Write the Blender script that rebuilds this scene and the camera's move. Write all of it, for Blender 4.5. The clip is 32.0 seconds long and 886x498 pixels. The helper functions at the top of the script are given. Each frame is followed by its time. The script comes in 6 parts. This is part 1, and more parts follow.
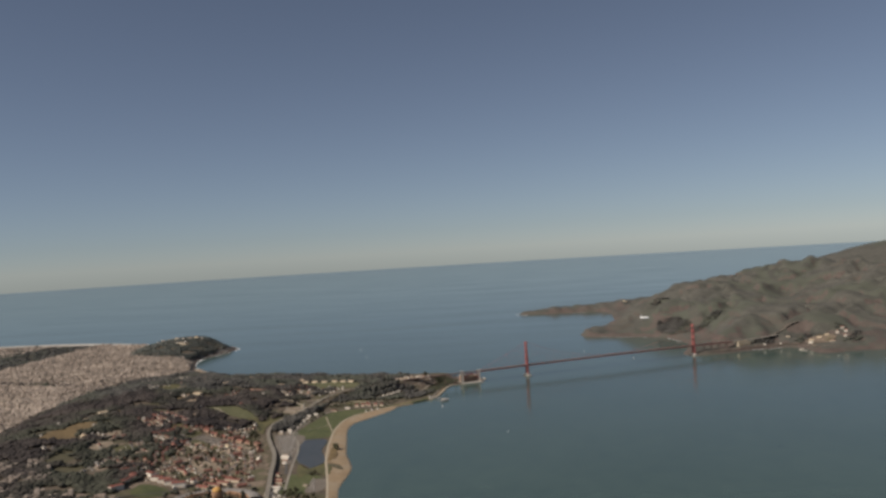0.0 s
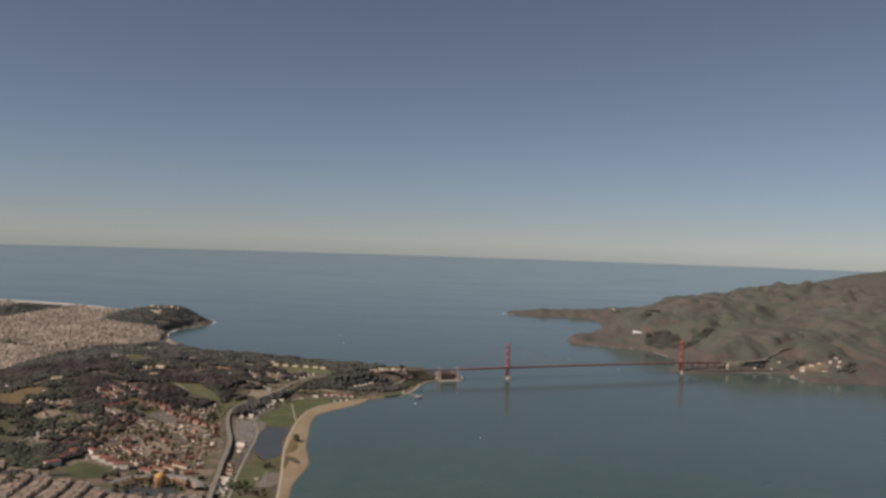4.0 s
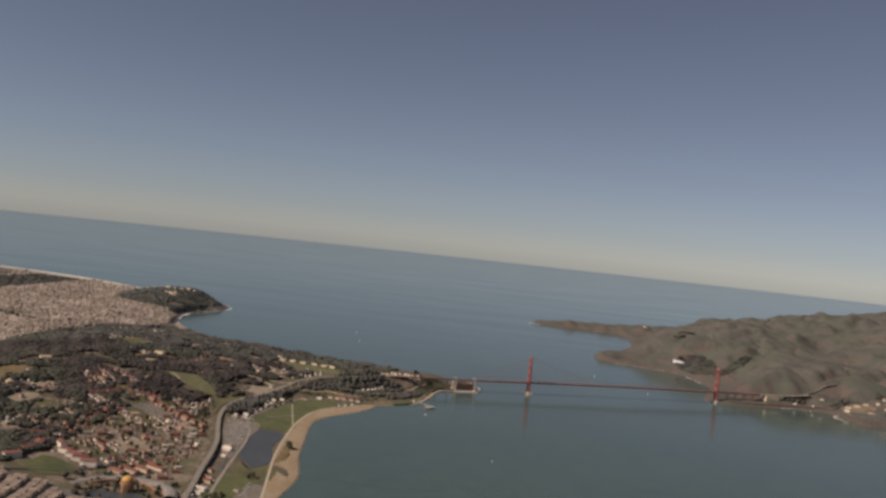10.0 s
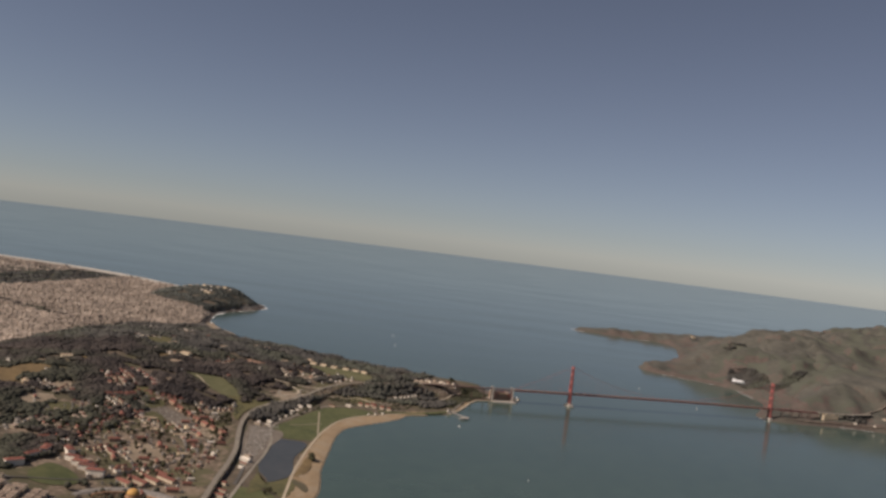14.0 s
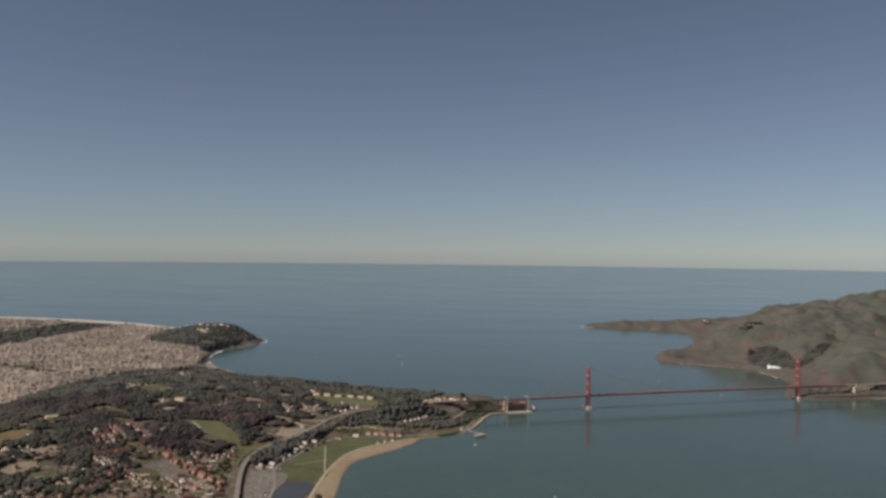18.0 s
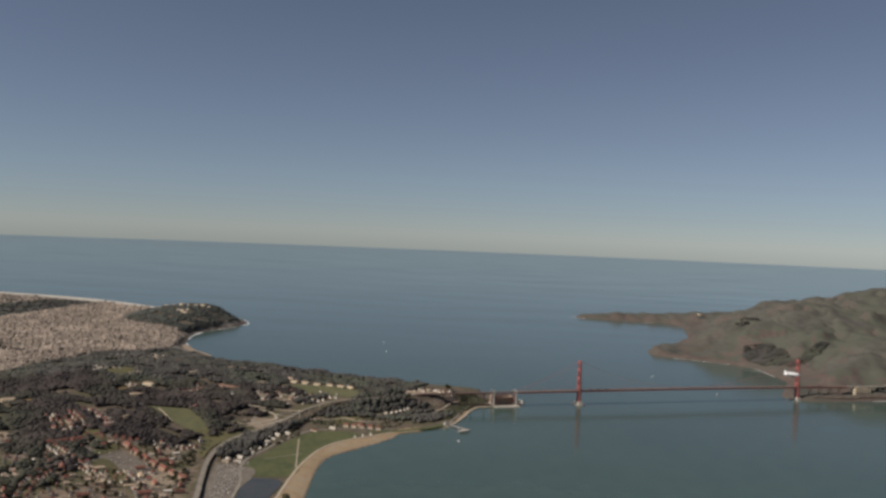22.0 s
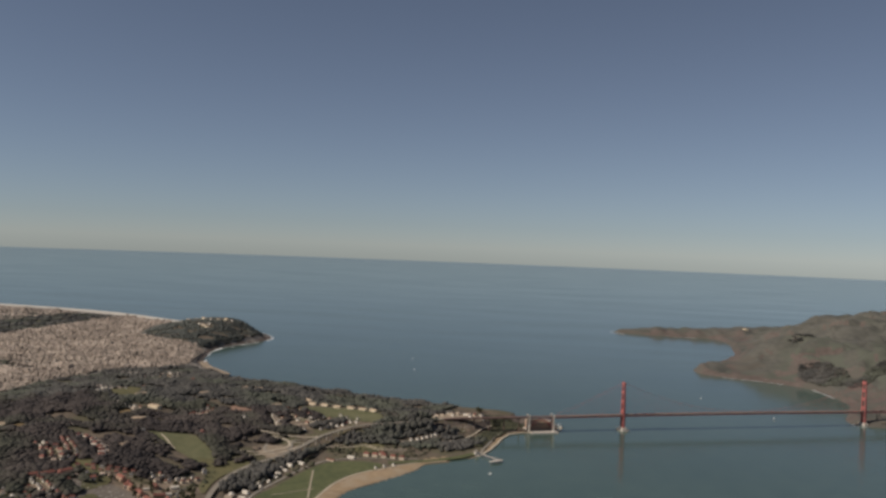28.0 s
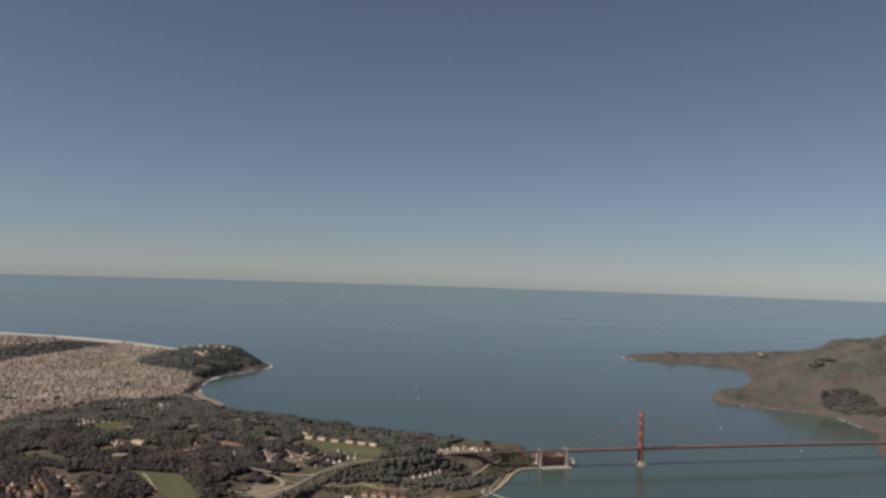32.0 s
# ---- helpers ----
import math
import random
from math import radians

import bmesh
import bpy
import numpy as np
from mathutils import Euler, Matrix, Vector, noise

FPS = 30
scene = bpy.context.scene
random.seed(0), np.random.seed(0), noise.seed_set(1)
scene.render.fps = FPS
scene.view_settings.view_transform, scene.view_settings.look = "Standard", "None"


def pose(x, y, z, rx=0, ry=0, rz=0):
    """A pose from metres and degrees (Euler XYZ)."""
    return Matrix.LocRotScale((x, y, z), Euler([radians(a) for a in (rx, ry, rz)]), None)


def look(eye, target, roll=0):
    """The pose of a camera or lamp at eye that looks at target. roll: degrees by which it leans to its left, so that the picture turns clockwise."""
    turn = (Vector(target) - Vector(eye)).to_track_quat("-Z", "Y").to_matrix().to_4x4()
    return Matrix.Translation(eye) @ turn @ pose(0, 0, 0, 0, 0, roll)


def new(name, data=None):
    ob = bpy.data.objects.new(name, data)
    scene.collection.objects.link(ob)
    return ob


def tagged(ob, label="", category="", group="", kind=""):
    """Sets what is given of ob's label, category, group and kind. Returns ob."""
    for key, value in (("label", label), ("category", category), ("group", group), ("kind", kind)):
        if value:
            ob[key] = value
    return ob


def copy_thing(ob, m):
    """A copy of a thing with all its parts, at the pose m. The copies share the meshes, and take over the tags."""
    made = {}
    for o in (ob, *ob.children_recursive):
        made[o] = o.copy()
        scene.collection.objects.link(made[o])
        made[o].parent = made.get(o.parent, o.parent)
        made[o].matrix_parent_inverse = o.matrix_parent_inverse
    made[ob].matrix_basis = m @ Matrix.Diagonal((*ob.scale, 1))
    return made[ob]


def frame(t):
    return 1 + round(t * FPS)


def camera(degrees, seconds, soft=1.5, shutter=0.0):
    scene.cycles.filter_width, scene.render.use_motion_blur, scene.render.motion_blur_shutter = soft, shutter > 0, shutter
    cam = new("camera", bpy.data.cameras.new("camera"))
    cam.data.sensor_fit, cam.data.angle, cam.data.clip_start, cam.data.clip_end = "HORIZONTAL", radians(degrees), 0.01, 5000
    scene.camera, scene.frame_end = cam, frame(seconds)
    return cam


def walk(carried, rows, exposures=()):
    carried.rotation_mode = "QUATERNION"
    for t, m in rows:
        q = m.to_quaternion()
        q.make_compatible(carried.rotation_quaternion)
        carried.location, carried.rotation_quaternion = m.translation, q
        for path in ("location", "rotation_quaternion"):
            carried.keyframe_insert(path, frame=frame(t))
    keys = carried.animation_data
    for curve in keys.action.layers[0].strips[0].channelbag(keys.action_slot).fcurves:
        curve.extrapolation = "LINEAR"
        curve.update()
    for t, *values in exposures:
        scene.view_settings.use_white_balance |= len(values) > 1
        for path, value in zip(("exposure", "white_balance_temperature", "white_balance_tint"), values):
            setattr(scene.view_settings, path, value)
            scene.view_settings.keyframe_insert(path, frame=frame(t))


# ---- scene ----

# The place is laid out at one tenth of its size (1 unit = 10 m outdoors), so that the sea's horizon lies within the camera's reach.
cam = camera(54.40, 32.0, soft=3.0)
# seconds, place, heading (to the left of north), pitch, roll
PATH = [
    (0.0, 422.9, 62.8, 86.90, 92.39, 0.10, -3.46),
    (0.5, 419.8, 63.1, 86.89, 91.87, -0.16, -0.67),
    (1.0, 416.8, 63.4, 86.88, 91.12, -0.50, 1.98),
    (1.5, 413.8, 63.7, 86.87, 91.44, -0.47, 2.07),
    (2.0, 410.8, 64.0, 86.86, 91.68, -0.47, 1.68),
    (2.5, 407.8, 64.2, 86.84, 91.81, -0.62, 1.12),
    (3.0, 404.8, 64.5, 86.82, 91.79, -0.70, 0.79),
    (3.5, 401.8, 64.7, 86.80, 91.82, -0.61, 1.13),
    (5.5, 389.9, 65.7, 86.68, 92.43, -0.43, 3.52),
    (6.0, 387.0, 65.9, 86.65, 92.54, -0.47, 3.40),
    (6.5, 384.0, 66.1, 86.61, 92.69, -0.37, 3.22),
    (7.0, 381.1, 66.3, 86.58, 93.12, -0.10, 2.65),
    (7.5, 378.1, 66.5, 86.54, 93.55, -0.13, 2.36),
    (8.0, 375.2, 66.6, 86.49, 93.80, -0.03, 2.58),
    (8.5, 372.3, 66.8, 86.45, 93.73, -0.11, 3.41),
    (9.0, 369.3, 67.0, 86.40, 93.73, -0.09, 3.94),
    (9.5, 366.4, 67.1, 86.35, 93.92, -0.30, 5.10),
    (10.0, 363.5, 67.3, 86.30, 94.10, -0.57, 6.15),
    (10.5, 360.6, 67.4, 86.25, 94.41, -0.75, 7.00),
    (11.0, 357.7, 67.5, 86.20, 94.87, -0.82, 7.69),
    (11.5, 354.8, 67.7, 86.14, 95.47, -0.79, 7.67),
    (12.0, 351.9, 67.8, 86.08, 95.97, -0.62, 6.80),
    (12.5, 349.0, 67.9, 86.02, 96.57, -0.57, 6.40),
    (13.0, 346.1, 68.0, 85.95, 96.96, -0.59, 6.88),
    (13.5, 343.2, 68.0, 85.89, 97.24, -0.59, 7.71),
    (14.0, 340.3, 68.1, 85.82, 96.98, -0.70, 7.15),
    (14.5, 337.4, 68.2, 85.75, 97.02, -0.68, 5.32),
    (16.5, 325.9, 68.3, 85.45, 96.81, -0.05, 1.42),
    (17.0, 323.0, 68.3, 85.37, 96.83, 0.16, 0.61),
    (17.5, 320.1, 68.3, 85.29, 97.41, 0.29, 0.24),
    (18.0, 317.2, 68.3, 85.21, 97.03, 0.03, 0.67),
    (18.5, 314.3, 68.2, 85.12, 96.21, -0.36, 0.88),
    (19.0, 311.4, 68.2, 85.03, 96.22, -0.41, 0.69),
    (19.5, 308.5, 68.1, 84.94, 96.72, -0.52, 0.66),
    (20.0, 305.7, 68.1, 84.85, 97.10, -0.60, 1.03),
    (20.5, 302.8, 68.0, 84.76, 97.10, -0.72, 1.76),
    (21.0, 299.9, 67.9, 84.66, 96.73, -0.84, 2.25),
    (21.5, 297.0, 67.8, 84.57, 96.47, -0.89, 2.40),
    (22.0, 294.1, 67.7, 84.47, 96.50, -0.90, 2.30),
    (22.5, 291.2, 67.5, 84.37, 96.71, -0.84, 2.47),
    (23.0, 288.3, 67.4, 84.26, 96.90, -0.80, 2.76),
    (23.5, 285.4, 67.2, 84.16, 96.90, -0.77, 2.94),
    (24.0, 282.5, 67.1, 84.05, 96.71, -0.72, 3.31),
    (24.5, 279.6, 66.9, 83.95, 97.02, -0.60, 3.46),
    (26.5, 268.0, 66.0, 83.49, 98.06, -1.06, 3.92),
    (27.0, 265.1, 65.7, 83.38, 98.50, -0.79, 3.58),
    (27.5, 262.1, 65.5, 83.26, 98.74, -0.39, 3.19),
    (28.0, 259.2, 65.2, 83.14, 98.76, -0.14, 2.20),
    (28.5, 256.3, 64.9, 83.02, 98.68, -0.01, 1.72),
    (29.0, 253.3, 64.6, 82.89, 98.59, 0.03, 2.18),
    (29.5, 250.4, 64.2, 82.77, 98.49, 0.44, 2.96),
    (30.0, 247.4, 63.9, 82.64, 98.64, 0.97, 3.54),
    (30.5, 244.5, 63.5, 82.51, 98.88, 1.48, 2.56),
    (31.0, 241.5, 63.1, 82.38, 99.25, 1.60, 2.07),
    (31.5, 238.6, 62.7, 82.25, 99.30, 1.64, 2.18),
    (32.0, 235.6, 62.3, 82.12, 99.18, 1.50, 1.84),
]


def aim(x, y, z, heading, pitch, roll):
    a, b = radians(heading), radians(pitch)
    way = Vector((-math.sin(a) * math.cos(b), math.cos(a) * math.cos(b), math.sin(b)))
    return look((x, y, z), Vector((x, y, z)) + way, roll)


walk(cam, [(t, aim(*p)) for t, *p in PATH], [(0.0, 0.0, 6500, 10), (3.5, 0.0, 6600, 12), (6.0, 0.0, 7000, 17), (14.5, 0.0, 6950, 16), (17.0, 0.0, 6500, 10), (32.0, 0.0, 6500, 10)])

# ---- world and sun ----
SUN_AZIMUTH, SUN_HEIGHT = radians(152), radians(42)
world = bpy.data.worlds.new("world")
scene.world = world
world.use_nodes = True
wn = world.node_tree.nodes
sky = wn.new("ShaderNodeTexSky")
sky.sky_type, sky.sun_disc = "NISHITA", False
sky.sun_elevation, sky.sun_rotation = SUN_HEIGHT, SUN_AZIMUTH
sky.altitude, sky.air_density, sky.dust_density, sky.ozone_density = 0, 0.7, 0.05, 3.0
mild = wn.new("ShaderNodeHueSaturation")
mild.inputs["Saturation"].default_value = 0.68
world.node_tree.links.new(sky.outputs[0], mild.inputs["Color"])
cool = wn.new("ShaderNodeMix")
cool.data_type, cool.blend_type = "RGBA", "MULTIPLY"
cool.inputs[0].default_value = 1.0
for socket in cool.inputs:
    if socket.identifier == "B_Color":
        socket.default_value = (0.94, 0.975, 1.03, 1)
    if socket.identifier == "A_Color":
        world.node_tree.links.new(mild.outputs[0], socket)
world.node_tree.links.new([o for o in cool.outputs if o.identifier == "Result_Color"][0], wn["Background"].inputs[0])
wn["Background"].inputs[1].default_value = 0.052
sun = new("sun", bpy.data.lights.new("sun", "SUN"))
sun.data.energy, sun.data.angle, sun.data.color = 4.4, radians(0.6), (1.0, 0.90, 0.79)
sun_way = Vector((math.sin(SUN_AZIMUTH) * math.cos(SUN_HEIGHT), math.cos(SUN_AZIMUTH) * math.cos(SUN_HEIGHT), math.sin(SUN_HEIGHT)))
sun.matrix_world = look(sun_way * 500, (0, 0, 0))
scene.view_settings.exposure = 0.0


# ---- materials ----
def material(name, dark, light, scale=1.0, rough=0.8, bump=0.0, metal=0.0, detail=0.0, per_object=0.0, fine=6.0, ior=1.45, patch_of=None, patch_scale=0.02):
    """Two colours mixed by a coarse and a fine noise, with relief; per_object shifts the brightness from piece to piece."""
    m = bpy.data.materials.new(name)
    m.use_nodes = True
    n, l = m.node_tree.nodes, m.node_tree.links
    b = n["Principled BSDF"]
    b.inputs["Roughness"].default_value, b.inputs["Metallic"].default_value, b.inputs["IOR"].default_value = rough, metal, ior
    co = n.new("ShaderNodeTexCoord")
    coarse, grain = n.new("ShaderNodeTexNoise"), n.new("ShaderNodeTexNoise")
    coarse.inputs["Scale"].default_value, coarse.inputs["Detail"].default_value = scale, 6
    grain.inputs["Scale"].default_value, grain.inputs["Detail"].default_value = scale * fine, 4
    for t in (coarse, grain):
        l.new(co.outputs["Object"], t.inputs["Vector"])
    add = n.new("ShaderNodeMath")
    add.operation = "MULTIPLY_ADD"
    add.inputs[1].default_value, add.inputs[2].default_value = 0.5, 0.0
    l.new(grain.outputs["Fac"], add.inputs[0])
    half = n.new("ShaderNodeMath")
    half.operation = "MULTIPLY_ADD"
    half.inputs[1].default_value = 0.5
    l.new(coarse.outputs["Fac"], half.inputs[0])
    l.new(add.outputs[0], half.inputs[2])
    ramp = n.new("ShaderNodeValToRGB")
    ramp.color_ramp.elements[0].position, ramp.color_ramp.elements[1].position = 0.36, 0.64
    ramp.color_ramp.elements[0].color, ramp.color_ramp.elements[1].color = (*dark, 1), (*light, 1)
    l.new(half.outputs[0], ramp.inputs[0])
    out = ramp.outputs[0]
    if patch_of:
        spot_noise, edge, mix = n.new("ShaderNodeTexNoise"), n.new("ShaderNodeMapRange"), n.new("ShaderNodeMixRGB")
        spot_noise.inputs["Scale"].default_value, spot_noise.inputs["Detail"].default_value = patch_scale, 5
        edge.inputs["From Min"].default_value, edge.inputs["From Max"].default_value = 0.47, 0.58
        mix.inputs["Color2"].default_value = (*patch_of, 1)
        l.new(co.outputs["Object"], spot_noise.inputs["Vector"])
        l.new(spot_noise.outputs["Fac"], edge.inputs["Value"])
        l.new(edge.outputs[0], mix.inputs["Fac"])
        l.new(out, mix.inputs["Color1"])
        out = mix.outputs[0]
    if per_object:
        info, hsv, vary = n.new("ShaderNodeObjectInfo"), n.new("ShaderNodeHueSaturation"), n.new("ShaderNodeMapRange")
        vary.inputs["To Min"].default_value, vary.inputs["To Max"].default_value = 1 - per_object, 1 + per_object
        l.new(info.outputs["Random"], vary.inputs["Value"])
        l.new(vary.outputs[0], hsv.inputs["Value"])
        l.new(out, hsv.inputs["Color"])
        out = hsv.outputs[0]
    if detail:
        geo, hsv, vary = n.new("ShaderNodeNewGeometry"), n.new("ShaderNodeHueSaturation"), n.new("ShaderNodeMapRange")
        vary.inputs["To Min"].default_value, vary.inputs["To Max"].default_value = 1 - detail, 1 + detail
        l.new(geo.outputs["Random Per Island"], vary.inputs["Value"])
        l.new(vary.outputs[0], hsv.inputs["Value"])
        l.new(out, hsv.inputs["Color"])
        out = hsv.outputs[0]
    l.new(out, b.inputs["Base Color"])
    if bump:
        r = n.new("ShaderNodeBump")
        r.inputs["Strength"].default_value, r.inputs["Distance"].default_value = 0.6, bump
        l.new(half.outputs[0], r.inputs["Height"])
        l.new(r.outputs[0], b.inputs["Normal"])
    return m


M_WATER = material("sea_water", (0.053, 0.085, 0.074), (0.066, 0.102, 0.086), 0.012, 0.22, 0.0, ior=1.33, fine=9)


def wind_on_water(m):
    """Lanes and patches of ruffled and smoother water, from the wind and the tide."""
    n, l = m.node_tree.nodes, m.node_tree.links
    co, turn, lanes, rough = n.new("ShaderNodeTexCoord"), n.new("ShaderNodeMapping"), n.new("ShaderNodeTexNoise"), n.new("ShaderNodeMapRange")
    turn.inputs["Rotation"].default_value, turn.inputs["Scale"].default_value = (0, 0, radians(-62)), (1.0, 0.22, 1.0)
    lanes.inputs["Scale"].default_value, lanes.inputs["Detail"].default_value, lanes.inputs["Roughness"].default_value = 0.016, 6, 0.7
    rough.inputs["From Min"].default_value, rough.inputs["From Max"].default_value = 0.35, 0.65
    rough.inputs["To Min"].default_value, rough.inputs["To Max"].default_value = 0.12, 0.165
    l.new(co.outputs["Object"], turn.inputs["Vector"])
    l.new(turn.outputs[0], lanes.inputs["Vector"])
    l.new(lanes.outputs["Fac"], rough.inputs["Value"])
    l.new(rough.outputs[0], n["Principled BSDF"].inputs["Roughness"])


wind_on_water(M_WATER)
M_POND = material("pond_water", (0.045, 0.052, 0.052), (0.07, 0.072, 0.07), 0.05, 0.3, ior=1.33)
M_LAND = material("scrub_ground", (0.066, 0.054, 0.040), (0.148, 0.115, 0.082), 0.06, 0.95, 0.15, patch_of=(0.086, 0.077, 0.044), patch_scale=0.05)
M_CITY = material("city_ground", (0.155, 0.137, 0.117), (0.265, 0.235, 0.20), 0.11, 0.95, 0.1, fine=9)
# Hill grass and scrub greyed, with some distance haze in the base colour.
M_HILL = material("headland_grass_and_scrub", (0.066, 0.065, 0.055), (0.108, 0.102, 0.085), 0.03, 0.95, 0.12, fine=8, patch_of=(0.080, 0.084, 0.064), patch_scale=0.012)
M_HEADLAND_ROCK = material("red_brown_chert_slope", (0.078, 0.061, 0.052), (0.130, 0.103, 0.088), 0.05, 0.95, 0.2, fine=7, patch_of=(0.086, 0.078, 0.064), patch_scale=0.05)
M_CHAPARRAL = material("dark_chaparral", (0.054, 0.054, 0.046), (0.092, 0.088, 0.071), 0.05, 0.95, 0.2, fine=8)
M_CLIFF = material("cliff_rock", (0.06, 0.048, 0.04), (0.135, 0.105, 0.085), 0.08, 0.95, 0.4)
M_SAND = material("beach_sand", (0.235, 0.168, 0.100), (0.335, 0.248, 0.155), 0.08, 0.95, 0.02, patch_of=(0.30, 0.235, 0.16), patch_scale=0.12)
M_WET_SAND = material("wet_sand", (0.125, 0.095, 0.062), (0.19, 0.145, 0.095), 0.15, 0.55)
M_GRASS = material("mown_grass", (0.055, 0.068, 0.026), (0.105, 0.11, 0.045), 0.07, 0.95, 0.02)
M_YARD = material("yards_and_dry_lawns", (0.10, 0.079, 0.055), (0.265, 0.203, 0.152), 0.16, 0.95, 0.05, fine=4, patch_of=(0.098, 0.090, 0.048), patch_scale=0.07)
M_STREET = material("worn_street", (0.09, 0.082, 0.075), (0.15, 0.138, 0.125), 0.2, 0.9)
# Bridge orange made paler and pinker, as distance haze would.
M_STEEL = material("orange_painted_steel", (0.33, 0.10, 0.09), (0.42, 0.14, 0.125), 0.4, 0.5)
M_CONCRETE = material("pale_concrete", (0.38, 0.34, 0.29), (0.52, 0.47, 0.41), 0.3, 0.9, 0.01)


# ---- mesh helpers ----
def mesh_of(name, verts, faces, mats, indices=None, smooth=False):
    me = bpy.data.meshes.new(name)
    me.from_pydata([tuple(map(float, v)) for v in verts], [], [tuple(map(int, f)) for f in faces])
    for m in mats if isinstance(mats, (list, tuple)) else [mats]:
        me.materials.append(m)
    if indices is not None:
        me.polygons.foreach_set("material_index", np.asarray(indices, dtype=np.int32))
    me.polygons.foreach_set("use_smooth", np.full(len(me.polygons), smooth))
    me.update()
    return me


def part(name, me, parent=None, label=""):
    ob = new(name, me)
    ob.parent = parent
    return tagged(ob, label=label)


class Shape:
    """Collects boxes, prisms and tubes into one mesh."""

    def __init__(self):
        self.v, self.f, self.m = [], [], []

    def add(self, verts, faces, mat=0):
        k = len(self.v)
        self.v += [tuple(v) for v in verts]
        self.f += [tuple(i + k for i in f) for f in faces]
        self.m += [mat] * len(faces)
        return self

    def box(self, c, size, turn=0.0, mat=0, taper=1.0):
        """A box standing on its base centre c, tapering towards the top."""
        w, d, h = size[0] / 2, size[1] / 2, size[2]
        co, si = math.cos(turn), math.sin(turn)
        vs = []
        for z, k in ((0, 1.0), (h, taper)):
            for x, y in ((-w, -d), (w, -d), (w, d), (-w, d)):
                vs.append((c[0] + (x * co - y * si) * k, c[1] + (x * si + y * co) * k, c[2] + z))
        return self.add(vs, [(3, 2, 1, 0), (4, 5, 6, 7), (0, 1, 5, 4), (1, 2, 6, 5), (2, 3, 7, 6), (3, 0, 4, 7)], mat)

    def gable(self, c, size, turn=0.0, mat=0, hip=0.0):
        """A pitched roof on base centre c; hip draws the ridge's ends in."""
        w, d, h = size[0] / 2, size[1] / 2, size[2]
        co, si = math.cos(turn), math.sin(turn)
        pts = [(-w, -d, 0), (w, -d, 0), (w, d, 0), (-w, d, 0), (-w + hip, 0, h), (w - hip, 0, h)]
        vs = [(c[0] + x * co - y * si, c[1] + x * si + y * co, c[2] + z) for x, y, z in pts]
        return self.add(vs, [(3, 2, 1, 0), (0, 1, 5, 4), (2, 3, 4, 5), (1, 2, 5), (3, 0, 4)], mat)

    def beam(self, a, b, w, h, mat=0):
        """A bar of rectangular section from a to b."""
        a, b = Vector(a), Vector(b)
        way = (b - a).normalized()
        side = way.cross(Vector((0, 0, 1)))
        side = side.normalized() if side.length > 1e-4 else Vector((1, 0, 0))
        up = side.cross(way).normalized()
        vs = [p + side * sx * w / 2 + up * sz * h / 2 for p in (a, b) for sx, sz in ((-1, -1), (1, -1), (1, 1), (-1, 1))]
        return self.add(vs, [(0, 1, 2, 3), (7, 6, 5, 4), (4, 5, 1, 0), (5, 6, 2, 1), (6, 7, 3, 2), (7, 4, 0, 3)], mat)

    def tube(self, path, r, n=8, mat=0):
        """A round tube along a path; r is a number or one a point."""
        path = [Vector(p) for p in path]
        rs = r if isinstance(r, (list, tuple)) else [r] * len(path)
        vs, fs = [], []
        for i, p in enumerate(path):
            way = (path[min(i + 1, len(path) - 1)] - path[max(i - 1, 0)]).normalized()
            side = way.cross(Vector((0, 0, 1)))
            side = side.normalized() if side.length > 1e-3 else Vector((1, 0, 0))
            up = side.cross(way)
            vs += [p + (side * math.cos(2 * math.pi * k / n) + up * math.sin(2 * math.pi * k / n)) * rs[i] for k in range(n)]
        for i in range(len(path) - 1):
            fs += [(i * n + k, i * n + (k + 1) % n, (i + 1) * n + (k + 1) % n, (i + 1) * n + k) for k in range(n)]
        fs += [tuple(range(n))[::-1], tuple(range((len(path) - 1) * n, len(path) * n))]
        return self.add(vs, fs, mat)

    def strip(self, path, w, h, mat=0):
        """One continuous bar of rectangular section along a path."""
        path = np.asarray(path, float)
        d = np.gradient(path[:, :2], axis=0)
        side = np.stack([d[:, 1], -d[:, 0]], 1) / np.hypot(*d.T)[:, None] * w / 2
        vs, n = [], len(path)
        for p, s in zip(path, side):
            vs += [(p[0] + k * s[0], p[1] + k * s[1], p[2] + z) for k, z in ((1, h / 2), (-1, h / 2), (-1, -h / 2), (1, -h / 2))]
        fs = [(4 * i + k, 4 * i + 4 + k, 4 * i + 4 + (k + 1) % 4, 4 * i + (k + 1) % 4) for i in range(n - 1) for k in range(4)]
        return self.add(vs, fs + [(0, 1, 2, 3), (4 * n - 1, 4 * n - 2, 4 * n - 3, 4 * n - 4)], mat)

    def mesh(self, name, mats, smooth=False):
        return mesh_of(name, self.v, self.f, mats, self.m, smooth)


def inside(poly, x, y):
    """Which of the points lie in the polygon."""
    poly = np.asarray(poly, float)
    got = np.zeros(np.shape(x), bool)
    for (x0, y0), (x1, y1) in zip(poly, np.roll(poly, -1, 0)):
        if y0 != y1:
            got ^= ((y0 > y) != (y1 > y)) & (x < (x1 - x0) * (y - y0) / (y1 - y0) + x0)
    return got


def away(line, x, y, closed=True):
    """Distance of the points from a polyline."""
    line = np.asarray(line, float)
    best = np.full(np.shape(x), 1e9)
    for a, b in zip(line[: None if closed else -1], np.roll(line, -1, 0)):
        d = b - a
        k = np.clip(((x - a[0]) * d[0] + (y - a[1]) * d[1]) / (d @ d), 0, 1)
        best = np.minimum(best, np.hypot(x - a[0] - k * d[0], y - a[1] - k * d[1]))
    return best


